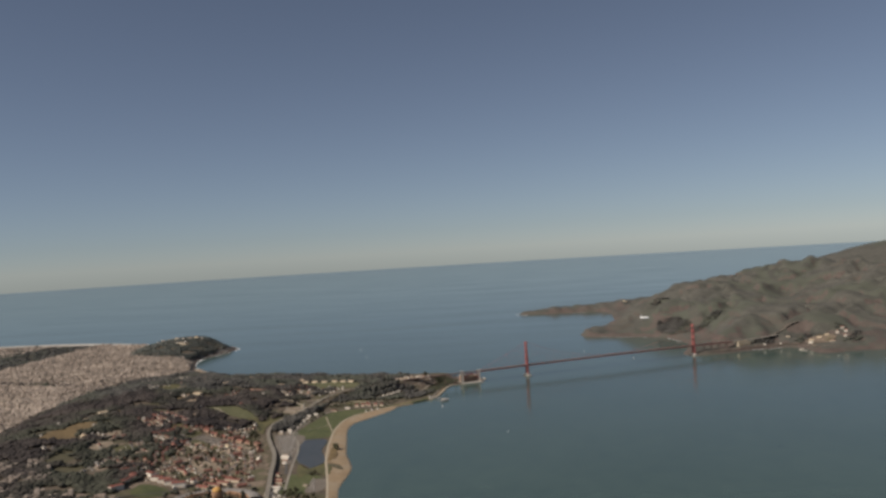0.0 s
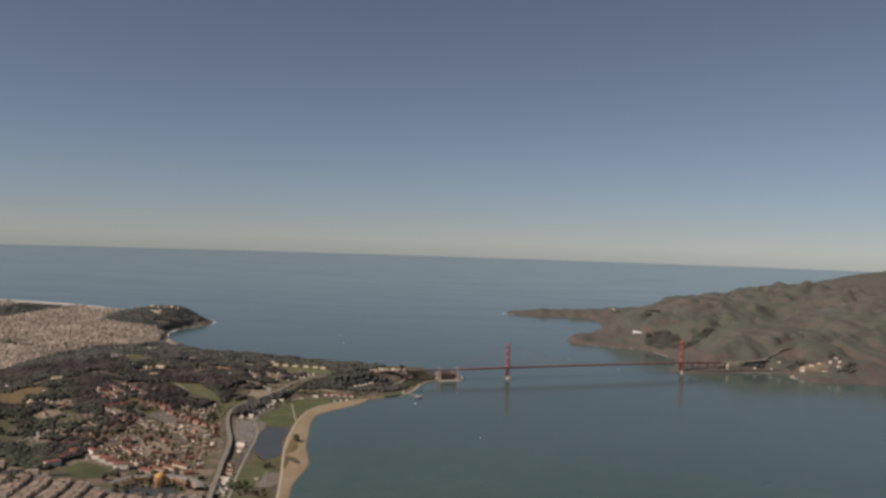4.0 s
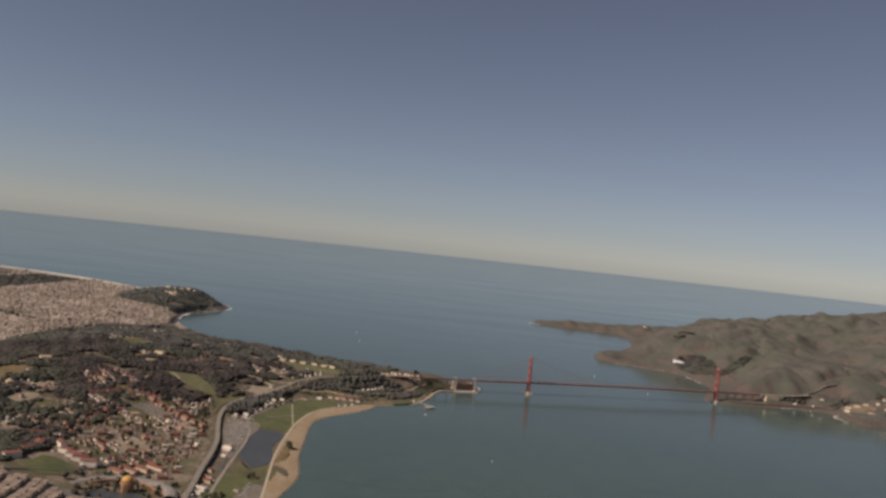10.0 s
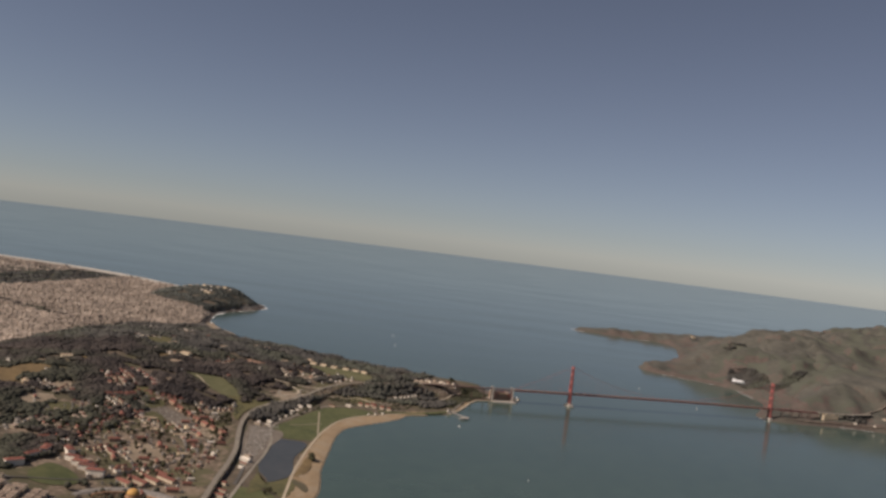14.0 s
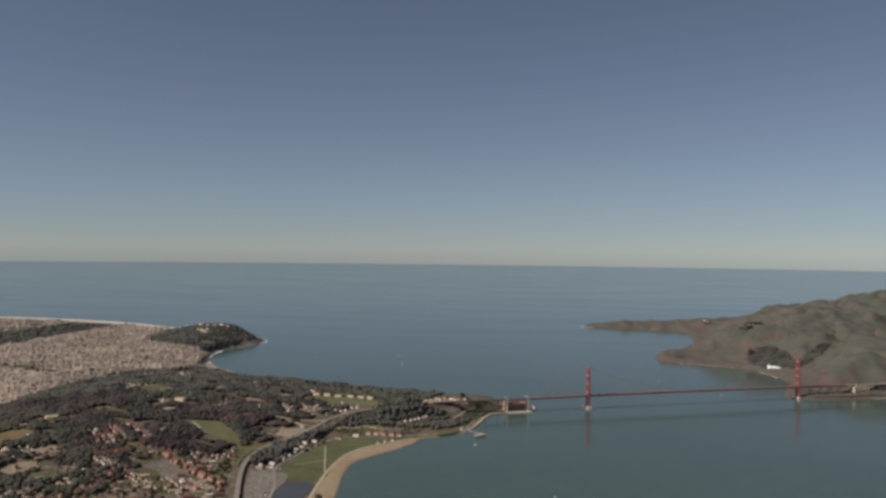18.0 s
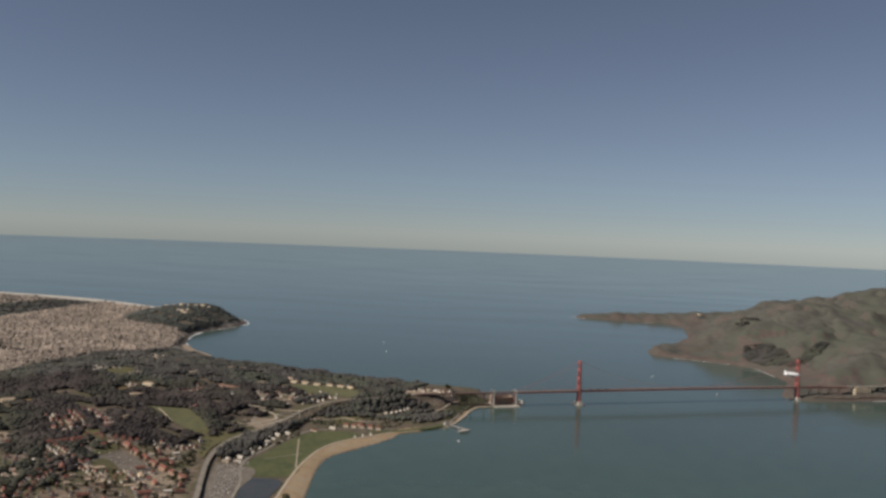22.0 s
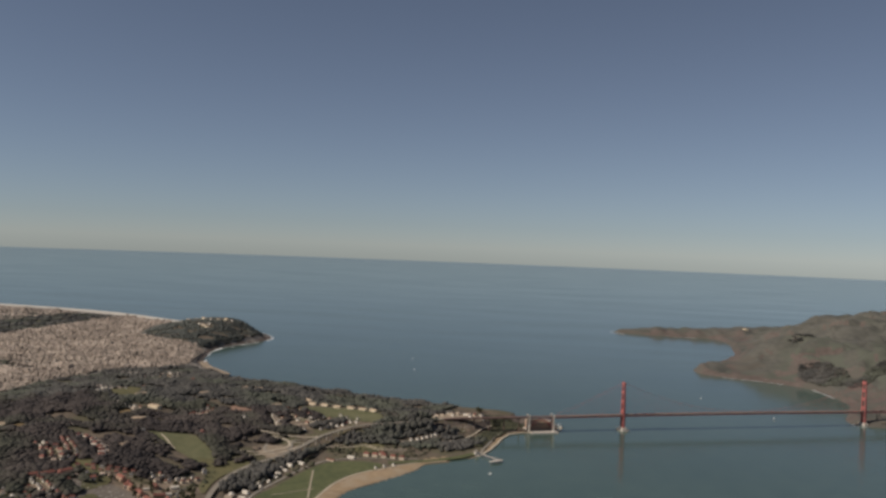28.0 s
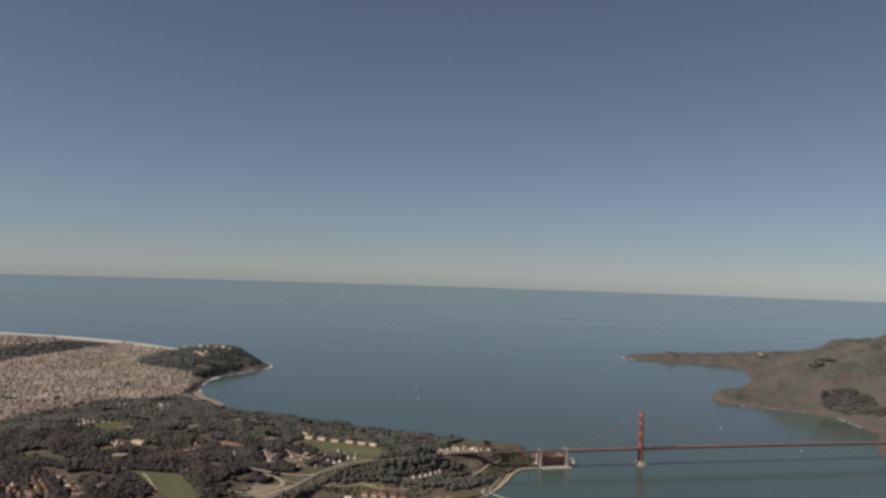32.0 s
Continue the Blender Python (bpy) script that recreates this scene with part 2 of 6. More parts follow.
def step(a, b, v):
    k = np.clip((v - a) / (b - a), 0, 1)
    return k * k * (3 - 2 * k)


def waves(x, y, size, seed):
    """Smooth rolling noise from -1 to 1, from sines turned at random."""
    rng = np.random.RandomState(seed)
    out = np.zeros(np.shape(x))
    for k in range(9):
        a, p, s = rng.uniform(0, 6.28), rng.uniform(0, 6.28), size * 2 ** rng.uniform(-1.6, 0.6)
        out = out + s / size * np.sin((x * math.cos(a) + y * math.sin(a)) * 6.28 / s + p)
    return out / 3.0


def spread(line, n):
    """n points evenly along a polyline."""
    line = np.asarray(line, float)
    far = np.r_[0, np.cumsum(np.hypot(*np.diff(line, axis=0).T))]
    k = np.linspace(0, far[-1], n)
    return np.stack([np.interp(k, far, line[:, c]) for c in range(line.shape[1])], 1)


def curve(line, n):
    """A smooth curve of n points through the polyline."""
    line = np.asarray(line, float)
    far = np.r_[0, np.cumsum(np.hypot(*np.diff(line[:, :2], axis=0).T))]
    slope = np.gradient(line, far, axis=0)
    out = []
    for k in np.linspace(0, far[-1], n):
        i = min(max(np.searchsorted(far, k) - 1, 0), len(far) - 2)
        w = far[i + 1] - far[i]
        s = (k - far[i]) / w
        out.append((2 * s**3 - 3 * s**2 + 1) * line[i] + (s**3 - 2 * s**2 + s) * w * slope[i] + (3 * s**2 - 2 * s**3) * line[i + 1] + (s**3 - s**2) * w * slope[i + 1])
    return np.array(out)


# ---- the lie of the land ----
SHORE_NORTH = [(430, 30), (250, 10), (140, 10), (96, 4.6), (84, 4.8), (72, 4.6), (60, 2.2), (48, -1), (22, -4.8), (-4, -8.2), (-20, -7.8), (-34, -1), (-56, 9.5), (-70, 12), (-80, 27.5), (-88, 31.4), (-104, 34.6), (-122, 37), (-128.5, 39.4), (-132, 44), (-135, 50.5), (-138.8, 57.5), (-153, 60)]
SHORE_WEST = [(-153, 60), (-163, 57), (-169, 42), (-173, 20), (-181, -10), (-191, -40), (-201, -70), (-208, -97), (-218, -124), (-243, -146), (-269, -170), (-312, -187), (-357, -198), (-390, -192), (-436, -186), (-458, -194), (-486, -216), (-508, -250), (-516, -292), (-564, -382), (-592, -475), (-604, -570), (-640, -1000)]
CITY_COAST = np.vstack([curve(SHORE_NORTH, 150), curve(SHORE_WEST, 150)[1:], [(430, -1000)]])
BLUFF = [(430, -60), (240, -45), (130, -38), (80, -40), (40, -46), (5, -55), (-25, -52), (-50, -38), (-75, -26), (-90, -10), (-103, 8), (-122, 26), (-138, 35), (-150, 40)]
NORTH_COAST = [(-671, 107), (-664, 120), (-657, 133), (-653, 156), (-651, 180), (-646, 205), (-605, 213), (-556, 209), (-496, 200), (-458, 185), (-414, 162), (-391, 153), (-375, 156), (-365, 167), (-357, 182), (-343, 206), (-326, 220), (-297, 225), (-274, 226), (-245, 217), (-209, 211), (-206, 222), (-211, 238), (-220, 259), (-223, 276), (-223, 289), (-214, 296), (-198, 293.5), (-185, 296), (-185, 310), (-190, 325), (-187, 345), (-210, 380), (-180, 460), (-260, 700), (-500, 1400)]
NORTH_LAND = np.vstack([curve(NORTH_COAST, 220), [(-1950, 1500), (-1950, 960), (-1500, 700), (-1230, 545), (-980, 400), (-850, 330), (-770, 230), (-740, 175), (-710, 125)]])


def hump(x, y, cx, cy, rx, ry, h, turn=0.0):
    c, s = math.cos(radians(turn)), math.sin(radians(turn))
    u, v = ((x - cx) * c + (y - cy) * s) / rx, (-(x - cx) * s + (y - cy) * c) / ry
    return h * np.exp(-(u * u + v * v))


def city_height(x, y):
    x, y = np.asarray(x, float), np.asarray(y, float)
    d = away(CITY_COAST, x, y)
    d = np.where(inside(CITY_COAST, x, y), d, -d)
    south = away(BLUFF, x, y, False)
    line = np.asarray(BLUFF)[::-1]
    south = np.where(y < np.interp(x, line[:, 0], line[:, 1]), south, -south)
    h = 4.5 + hump(x, y, -145, -100, 50, 45, 4.2) + hump(x, y, -135, -30, 35, 30, 0.5) + hump(x, y, -128, 18, 18, 22, 1.5) + hump(x, y, 30, -150, 90, 40, 5.0) + hump(x, y, -60, -130, 60, 40, 4.0)
    h += hump(x, y, 230, -150, 120, 40, 6) + hump(x, y, -425, -228, 60, 28, 7.0) + hump(x, y, -475, -238, 30, 25, 3)
    h += hump(x, y, -122, -150, 50, 30, 5.0) + hump(x, y, -72, -172, 42, 22, 3.0) + hump(x, y, -400, -262, 40, 20, 2.0) + hump(x, y, -445, -262, 45, 20, 4.5)
    h -= step(-137, np.where(y > -10, -153, -164), x) * step(-225, -195, y) * 1.7
    h += 0.5 * waves(x, y, 40, 3)
    flat = 0.45
    land = flat + (h - flat) * step(0, np.interp(x, (-122, -100, -60), (10.0, 20.0, 42.0)), south)
    sea_cliff = np.where((y > 0) | (x > -130), 3.0, np.where(y < -280, 40.0, 9.0 + 13 * step(-425, -450, x)))
    return np.where(d < 0, -1.2 * step(0, 4, -d), 0.15 + (land - 0.15) * step(0, sea_cliff, d))


def north_height(x, y):
    x, y = np.asarray(x, float), np.asarray(y, float)
    d = away(NORTH_LAND, x, y)
    d = np.where(inside(NORTH_LAND, x, y), d, -d)
    h = 5 + hump(x, y, -385, 262, 75, 42, 20, 20) + hump(x, y, -300, 280, 50, 40, 14, 30) + hump(x, y, -245, 262, 24, 26, 11)
    h += hump(x, y, -435, 215, 45, 30, 11, 20) + hump(x, y, -520, 300, 110, 50, 22, 10) + hump(x, y, -330, 370, 90, 50, 20, -30)
    h += hump(x, y, -600, 420, 140, 80, 18) + hump(x, y, -640, 470, 150, 100, 27) + hump(x, y, -610, 338, 110, 60, 13) + hump(x, y, -430, 500, 130, 90, 34) + hump(x, y, -340, 430, 70, 50, 10) + hump(x, y, -1420, 900, 300, 150, 57, 35) + hump(x, y, -1250, 1230, 320, 230, 72)
    for cx, cy, q in ((-676, 113, 5), (-665, 131, 4), (-666, 153, 12), (-664, 172, 6), (-664, 192, 11), (-660, 212, 9), (-655, 232, 8)):
        h += hump(x, y, cx, cy, 12, 9, q)
    h *= 1 + 0.09 * waves(x, y, 55, 11)
    h += hump(x, y, -392, 163, 26, 13, 10.0)
    h += hump(x, y, -1250, 770, 150, 120, 50, 40)
    h += 1.6 * np.abs(waves(x, y, 42, 5)) + 0.15 * waves(x, y, 12, 8)
    # gullies running down from the ridges
    wx, wy = x + 9 * waves(x, y, 40, 21), y + 9 * waves(x, y, 40, 22)
    gully = step(0.35, 1.0, 1 - np.abs(waves(wx, wy, 75, 23))) * 6.0 + step(0.5, 1.0, 1 - np.abs(waves(wx, wy, 26, 24))) * 0.5
    h -= gully * np.clip(h / 22, 0, 1)
    return np.where(d < 0, -1.5 * step(0, 4, -d), 0.1 + h * (0.30 * step(0, 5, d) + 0.70 * step(0, 48 + np.clip(-0.7 * (x + 800), 0, 380), d) ** 0.85))


class Raster:
    """A height function sampled once on a grid, and read between the grid's points."""

    def __init__(self, height, x0, y0, x1, y1, gap):
        self.x0, self.y0, self.gap = x0, y0, gap
        self.nx, self.ny = int((x1 - x0) / gap), int((y1 - y0) / gap)
        self.z = height(*np.meshgrid(x0 + gap * np.arange(self.nx), y0 + gap * np.arange(self.ny)))

    def __call__(self, x, y):
        u = np.clip((np.asarray(x, float) - self.x0) / self.gap, 0, self.nx - 1.001)
        v = np.clip((np.asarray(y, float) - self.y0) / self.gap, 0, self.ny - 1.001)
        i, j = u.astype(int), v.astype(int)
        a, b = u - i, v - j
        z = self.z
        return (z[j, i] * (1 - a) + z[j, i + 1] * a) * (1 - b) + (z[j + 1, i] * (1 - a) + z[j + 1, i + 1] * a) * b


city_full, north_full = city_height, north_height
city_height = Raster(city_full, -660, -1010, 440, 75, 2.0)
north_height = Raster(north_full, -800, 80, -100, 480, 2.5)


def sheet(name, xs, ys, height, pick, mats):
    """A height field over a graded grid; only the cells that reach above the water are kept."""
    gx, gy = np.meshgrid(xs, ys)
    z = height(gx, gy)
    n, m = gx.shape
    ids = np.arange(n * m).reshape(n, m)
    quads = np.stack([ids[:-1, :-1], ids[:-1, 1:], ids[1:, 1:], ids[1:, :-1]], -1).reshape(-1, 4)
    zq = z.ravel()[quads]
    quads = quads[zq.max(1) > -0.9]
    used = np.unique(quads)
    back = np.zeros(n * m, int)
    back[used] = np.arange(len(used))
    v = np.stack([gx.ravel(), gy.ravel(), z.ravel()], 1)
    mid = v[quads].mean(1)
    slope = np.ptp(zq[zq.max(1) > -0.9], axis=1) / np.maximum(np.ptp(v[quads][:, :, 0], axis=1), 0.1)
    return new(name, mesh_of(name, v[used], back[quads], mats, pick(mid, slope), True))


def graded(marks):
    """Grid lines from (start, spacing) marks; the last mark ends the row."""
    out = [marks[0][0]]
    for (a, s), (b, _) in zip(marks, marks[1:]):
        k = max(1, round((b - a) / s))
        out += [a + (b - a) * (i + 1) / k for i in range(k)]
    return np.array(out)


WOOD = [(-172, 12), (-152, 0), (-128, 6), (-104, -5), (-118, -40), (-70, -46), (-60, -50), (-44, -62), (-10, -66), (-5, -85), (40, -78), (90, -75), (130, -80), (150, -125), (60, -165), (-20, -186), (-70, -196), (-113, -201), (-150, -207), (-182, -206), (-212, -198), (-246, -172), (-230, -146), (-205, -95), (-190, -35)]
HEAD_WOOD = [(-330, -203), (-360, -202), (-392, -197), (-432, -191.5), (-460, -201), (-496, -240), (-506, -268), (-488, -284), (-455, -286), (-410, -279), (-374, -268), (-360, -252), (-350, -232), (-346, -214)]
PARK = [(-60, -366), (-360, -364), (-440, -360), (-496, -349), (-514, -375), (-522, -402), (-508, -435), (-482, -466), (-300, -490), (-60, -500)]


INNER_PATH = [(135, 6), (122, 4), (98, 0), (74, -4.6), (53, -8.5), (13, -13.2), (-3, -14.4), (-16, -14.4), (-29, -13.4), (-40, -10.2), (-48, -5.2), (-54, 0), (-61, 5.6), (-71, 18)]
WATERLINE = [(135, 12.5), (127, 9.2), (110, 5.2), (96, 4.4), (84, 5.0), (72, 4.9), (60, 2.4), (48, -0.8), (37, -2.6), (22, -4.8), (-4, -8.4), (-13, -9), (-21, -8), (-34, -1.2), (-45, 4), (-56, 9.6), (-64, 11), (-71.5, 20)]
SANDS = np.vstack([curve(INNER_PATH, 60), curve(WATERLINE, 60)[::-1]])
POST = [(118, -58), (118, -21), (98, -24.5), (62, -31.5), (21, -43), (-16, -56), (-10, -94), (20, -104), (50, -112), (100, -90)]
FORT_POST = [(-86, -36), (-100, -60), (-120, -62), (-118, -30), (-108, -16)]


def pick_city(mid, slope):
    x, y, z = mid.T
    wood = inside(WOOD, x, y) | inside(HEAD_WOOD, x, y) | inside(PARK, x, y)
    out = np.where(wood, 0, 1)
    out = np.where((y > -150) & (x < 160) & ~wood, 0, out)
    out = np.where(inside(POST, x, y) | ((y > -60) & (x < 0) & inside(FORT_POST, x, y)), 4, out)
    out = np.where(inside(SANDS, x, y), 2, out)
    out = np.where((z < 0.36) & (x > -160) & (y > -60) | ((y < -300) & (z < 1.2)), 2, out)
    out = np.where((z < 1.4) & (x < -150) & (y > -300), 3, out)
    out = np.where((x > np.interp(y, (-150, -100, -76, -60, -24), (103, 108, 115, 119, 120))) & (y < -22) & (y > -150), 5, out)
    return np.where(slope > 0.7, 3, out)


def pick_north(mid, slope):
    x, y, z = mid.T
    rocky = slope + 0.3 * waves(x, y, 40, 41) > np.interp(z, (3, 9, 16, 22), (0.30, 0.62, 1.1, 2.0))
    return np.where((z < 2.2) | rocky, 1, np.where(waves(x, y, 60, 42) + 0.5 * waves(x, y, 17, 43) > 0.75, 2, 0))


ground = sheet("ground", graded([(-640, 8), (-300, 4), (-220, 2.5), (-60, 2), (110, 4), (430, 1)]), graded([(-1000, 20), (-500, 7), (-220, 3), (-90, 2), (62, 1)]), city_full, pick_city, [M_LAND, M_CITY, M_SAND, M_CLIFF, M_YARD, M_STREET])
tagged(ground, "rolling peninsula ground with scrub, sandy shore and city blocks", "ground", kind="structure")
headlands = sheet("headland_ground", graded([(-1950, 25), (-850, 6), (-700, 2.6), (-180, 10), (-100, 1)]), graded([(90, 2.2), (330, 3.5), (520, 12), (700, 25), (1500, 1)]), north_full, pick_north, [M_HILL, M_HEADLAND_ROCK, M_CHAPARRAL])
tagged(headlands, "bare brown-green coastal hills with cliffs above the strait", "hills", kind="structure")

SEA_R, SEA_C = 4880, (310, 70)
rings = [0, 120, 250, 420, 640, 900, 1300, 1900, 2900, SEA_R]
sv, sf = [(SEA_C[0], SEA_C[1], 0)], []
for r in rings[1:]:
    sv += [(SEA_C[0] + r * math.cos(2 * math.pi * k / 180), SEA_C[1] + r * math.sin(2 * math.pi * k / 180), 0) for k in range(180)]
for k in range(180):
    sf.append((0, 1 + k, 1 + (k + 1) % 180))
    for i in range(len(rings) - 2):
        a = 1 + i * 180
        sf.append((a + k, a + 180 + k, a + 180 + (k + 1) % 180, a + (k + 1) % 180))
water = tagged(new("water", mesh_of("water", sv, sf, M_WATER)), "calm blue-green sea of bay and ocean reaching the horizon", "water", kind="structure")

# ---- the bridge ----
S_TOWER, N_TOWER = Vector((-155.7, 90.1, 0)), Vector((-210.0, 213.9, 0))
M_ASPHALT = material("asphalt", (0.07, 0.065, 0.06), (0.12, 0.112, 0.10), 0.3, 0.9)
M_PALE_ROAD = material("sunlit_concrete_road", (0.20, 0.18, 0.15), (0.30, 0.27, 0.225), 0.25, 0.9)
M_PATH = material("gravel_path", (0.38, 0.32, 0.24), (0.48, 0.41, 0.31), 0.4, 0.95)
M_BRICK = material("weathered_red_brick", (0.29, 0.19, 0.135), (0.42, 0.295, 0.215), 0.9, 0.9, 0.01)
M_WHITE = material("white_painted_wall", (0.62, 0.56, 0.47), (0.78, 0.72, 0.62), 0.8, 0.8, per_object=0.12)
M_BEIGE = material("beige_plaster_wall", (0.42, 0.35, 0.26), (0.56, 0.48, 0.37), 0.8, 0.85, per_object=0.15)
M_RED_ROOF = material("red_tile_roof", (0.135, 0.050, 0.038), (0.235, 0.092, 0.066), 1.2, 0.85, 0.02, per_object=0.3)
M_GREY_ROOF = material("grey_shingle_roof", (0.12, 0.11, 0.10), (0.24, 0.22, 0.20), 1.2, 0.9, 0.02, per_object=0.25)
M_PALE_ROOF = material("pale_metal_roof", (0.50, 0.45, 0.38), (0.66, 0.60, 0.52), 0.8, 0.6, per_object=0.15)
M_DOME = material("ochre_dome_cladding", (0.46, 0.25, 0.07), (0.60, 0.35, 0.11), 1.5, 0.7)
M_TERRA = material("terracotta_coloured_stone", (0.30, 0.17, 0.10), (0.42, 0.26, 0.16), 1.0, 0.9, 0.01)
M_BARK = material("grey_brown_bark", (0.06, 0.045, 0.03), (0.11, 0.085, 0.06), 3, 0.95)
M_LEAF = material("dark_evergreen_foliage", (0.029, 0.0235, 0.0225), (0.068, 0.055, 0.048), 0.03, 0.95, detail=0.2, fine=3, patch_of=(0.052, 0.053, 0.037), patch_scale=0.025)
M_LEAF_NEAR = material("olive_tree_foliage", (0.032, 0.033, 0.017), (0.078, 0.070, 0.034), 0.8, 0.95, per_object=0.35)
# Lighter, greyer version of M_LEAF for farther woods: haze painted into the foliage.
M_HAZED_LEAF = material("hazed_pine_foliage", (0.045, 0.044, 0.041), (0.092, 0.086, 0.076), 0.04, 0.95, detail=0.2, fine=3, patch_of=(0.068, 0.072, 0.054), patch_scale=0.03)
# Far headland trees: foliage paled and greyed, distance haze put into the colour.
M_HAZED_CYPRESS = material("hazed_cypress", (0.060, 0.066, 0.058), (0.102, 0.106, 0.092), 0.05, 0.95, detail=0.22)
M_MOTORWAY = material("worn_motorway_concrete", (0.175, 0.155, 0.127), (0.25, 0.223, 0.183), 0.25, 0.9)
M_TAN_CONCRETE = material("sunlit_tan_concrete", (0.42, 0.35, 0.25), (0.55, 0.47, 0.35), 0.3, 0.9, 0.01)
M_SCRUB = material("coastal_scrub", (0.034, 0.038, 0.022), (0.078, 0.076, 0.042), 0.08, 0.95, detail=0.2)
M_GIRDER = material("weathered_girder_paint", (0.10, 0.06, 0.05), (0.17, 0.11, 0.09), 0.4, 0.7)
M_FOAM = material("breaking_surf", (0.55, 0.57, 0.57), (0.8, 0.81, 0.8), 0.6, 0.9)
M_TURF = material("rough_meadow_grass", (0.062, 0.064, 0.028), (0.135, 0.118, 0.052), 0.1, 0.95, 0.03)
M_DRY = material("dry_golden_grass", (0.115, 0.080, 0.038), (0.20, 0.14, 0.066), 0.1, 0.95, 0.03)
M_BARE = material("bare_pale_earth", (0.20, 0.155, 0.11), (0.32, 0.26, 0.19), 0.15, 0.95, 0.03)
M_HULL = material("white_airship_fabric", (0.74, 0.74, 0.74), (0.82, 0.82, 0.81), 0.6, 0.5)
M_DARK = material("dark_rock", (0.03, 0.03, 0.028), (0.08, 0.075, 0.065), 0.5, 0.9, 0.1)
M_CARS = material("parked_car_paint", (0.13, 0.115, 0.10), (0.72, 0.68, 0.62), 2.0, 0.35, detail=0.6)


def city_material():
    """Pastel walls and roofs: every house has its own tone."""
    m = material("mixed_house_fronts", (0.20, 0.162, 0.131), (0.40, 0.335, 0.276), 0.5, 0.9, detail=0.42, patch_of=(0.39, 0.325, 0.268), patch_scale=0.035)
    return m


M_TOWN = city_material()

ALONG = (N_TOWER - S_TOWER).normalized()
ACROSS = Vector((ALONG.y, -ALONG.x, 0))
TURN = math.atan2(ALONG.y, ALONG.x)
UP = Vector((0, 0, 1))
DECK = 6.9
SPAN = (N_TOWER - S_TOWER).length
SIDE = 34.3


def deck_z(s):
    """Height of the roadway, s along the bridge from the south tower: a slight hump in the middle."""
    k = (s + SIDE) / (SPAN + 2 * SIDE)
    return DECK + 0.5 * (1 - (2 * k - 1) ** 2)


def spot(s, side=0.0, z=0.0):
    return S_TOWER + ALONG * s + ACROSS * side + UP * z


def cable_z(s):
    if 0 <= s <= SPAN:
        k = 2 * s / SPAN - 1
        return 8.1 + 14.5 * k * k
    k = -s / SIDE if s < 0 else (s - SPAN) / SIDE
    return 22.6 + (7.6 - 22.6) * k - 1.4 * 4 * k * (1 - k) * 0.5


bridge = tagged(new("suspension_bridge"), "red-orange steel suspension bridge with two tall towers over the strait", "bridge")
for foot in (0.0, SPAN):
    base = spot(foot)
    tower = part("tower", Shape().box(base - UP * 0.5, (2.8, 5.2, 1.4), TURN, 0, 0.9).box(base + UP * 0.9, (2.2, 4.6, 0.55), TURN, 0, 0.94).mesh("pier", M_CONCRETE), bridge, "stepped red-orange tower on a pale concrete pier")
    for s in (-1, 1):
        p = base + ACROSS * s * 1.12
        rings = [(1.4, 1.35), (6.9, 1.3), (7.1, 1.15), (12.1, 1.12), (12.3, 1.0), (16.5, 0.97), (16.7, 0.86), (20.1, 0.84), (20.3, 0.74), (22.7, 0.72)]
        plan = ((-0.65, -0.25), (-0.35, -0.4), (0.35, -0.4), (0.65, -0.25), (0.65, 0.25), (0.35, 0.4), (-0.35, 0.4), (-0.65, 0.25))
        leg = Shape()
        leg.add([p + ALONG * u * w * 0.7 + ACROSS * v * w * 0.7 + UP * z for z, w in rings for u, v in plan], [(8 * k + i, 8 * k + (i + 1) % 8, 8 * k + 8 + (i + 1) % 8, 8 * k + 8 + i) for k in range(9) for i in range(8)] + [tuple(range(72, 80))])
        part("tower_leg", leg.mesh("tower_leg", M_STEEL), tower)
    for z, h in ((21.2, 1.3), (17.3, 1.2), (13.0, 1.2), (8.4, 1.2)):
        strut = Shape().box(base + UP * z, (0.9, 2.1, h), TURN)
        for s in (-1, 1):
            strut.box(base + ACROSS * s * 0.8 + UP * (z - 0.35), (0.8, 0.5, 0.4), TURN)
        part("portal_strut", strut.mesh("portal_strut", M_STEEL), tower)
    for z0, z1 in ((1.6, 3.8), (3.8, 6.0)):
        brace = Shape()
        for s in (-1, 1):
            brace.beam(base + ACROSS * 1.2 * s + UP * z0, base - ACROSS * 1.2 * s + UP * z1, 0.32, 0.34)
        part("cross_brace", brace.mesh("cross_brace", M_STEEL), tower)
    if not foot:
        part("fender_ring", Shape().tube([base + ALONG * 2.6 * math.cos(a) + ACROSS * 4.0 * math.sin(a) + UP * 0.25 for a in np.linspace(0, 2 * math.pi, 33)], 0.16, 6).mesh("fender_ring", M_CONCRETE), tower)

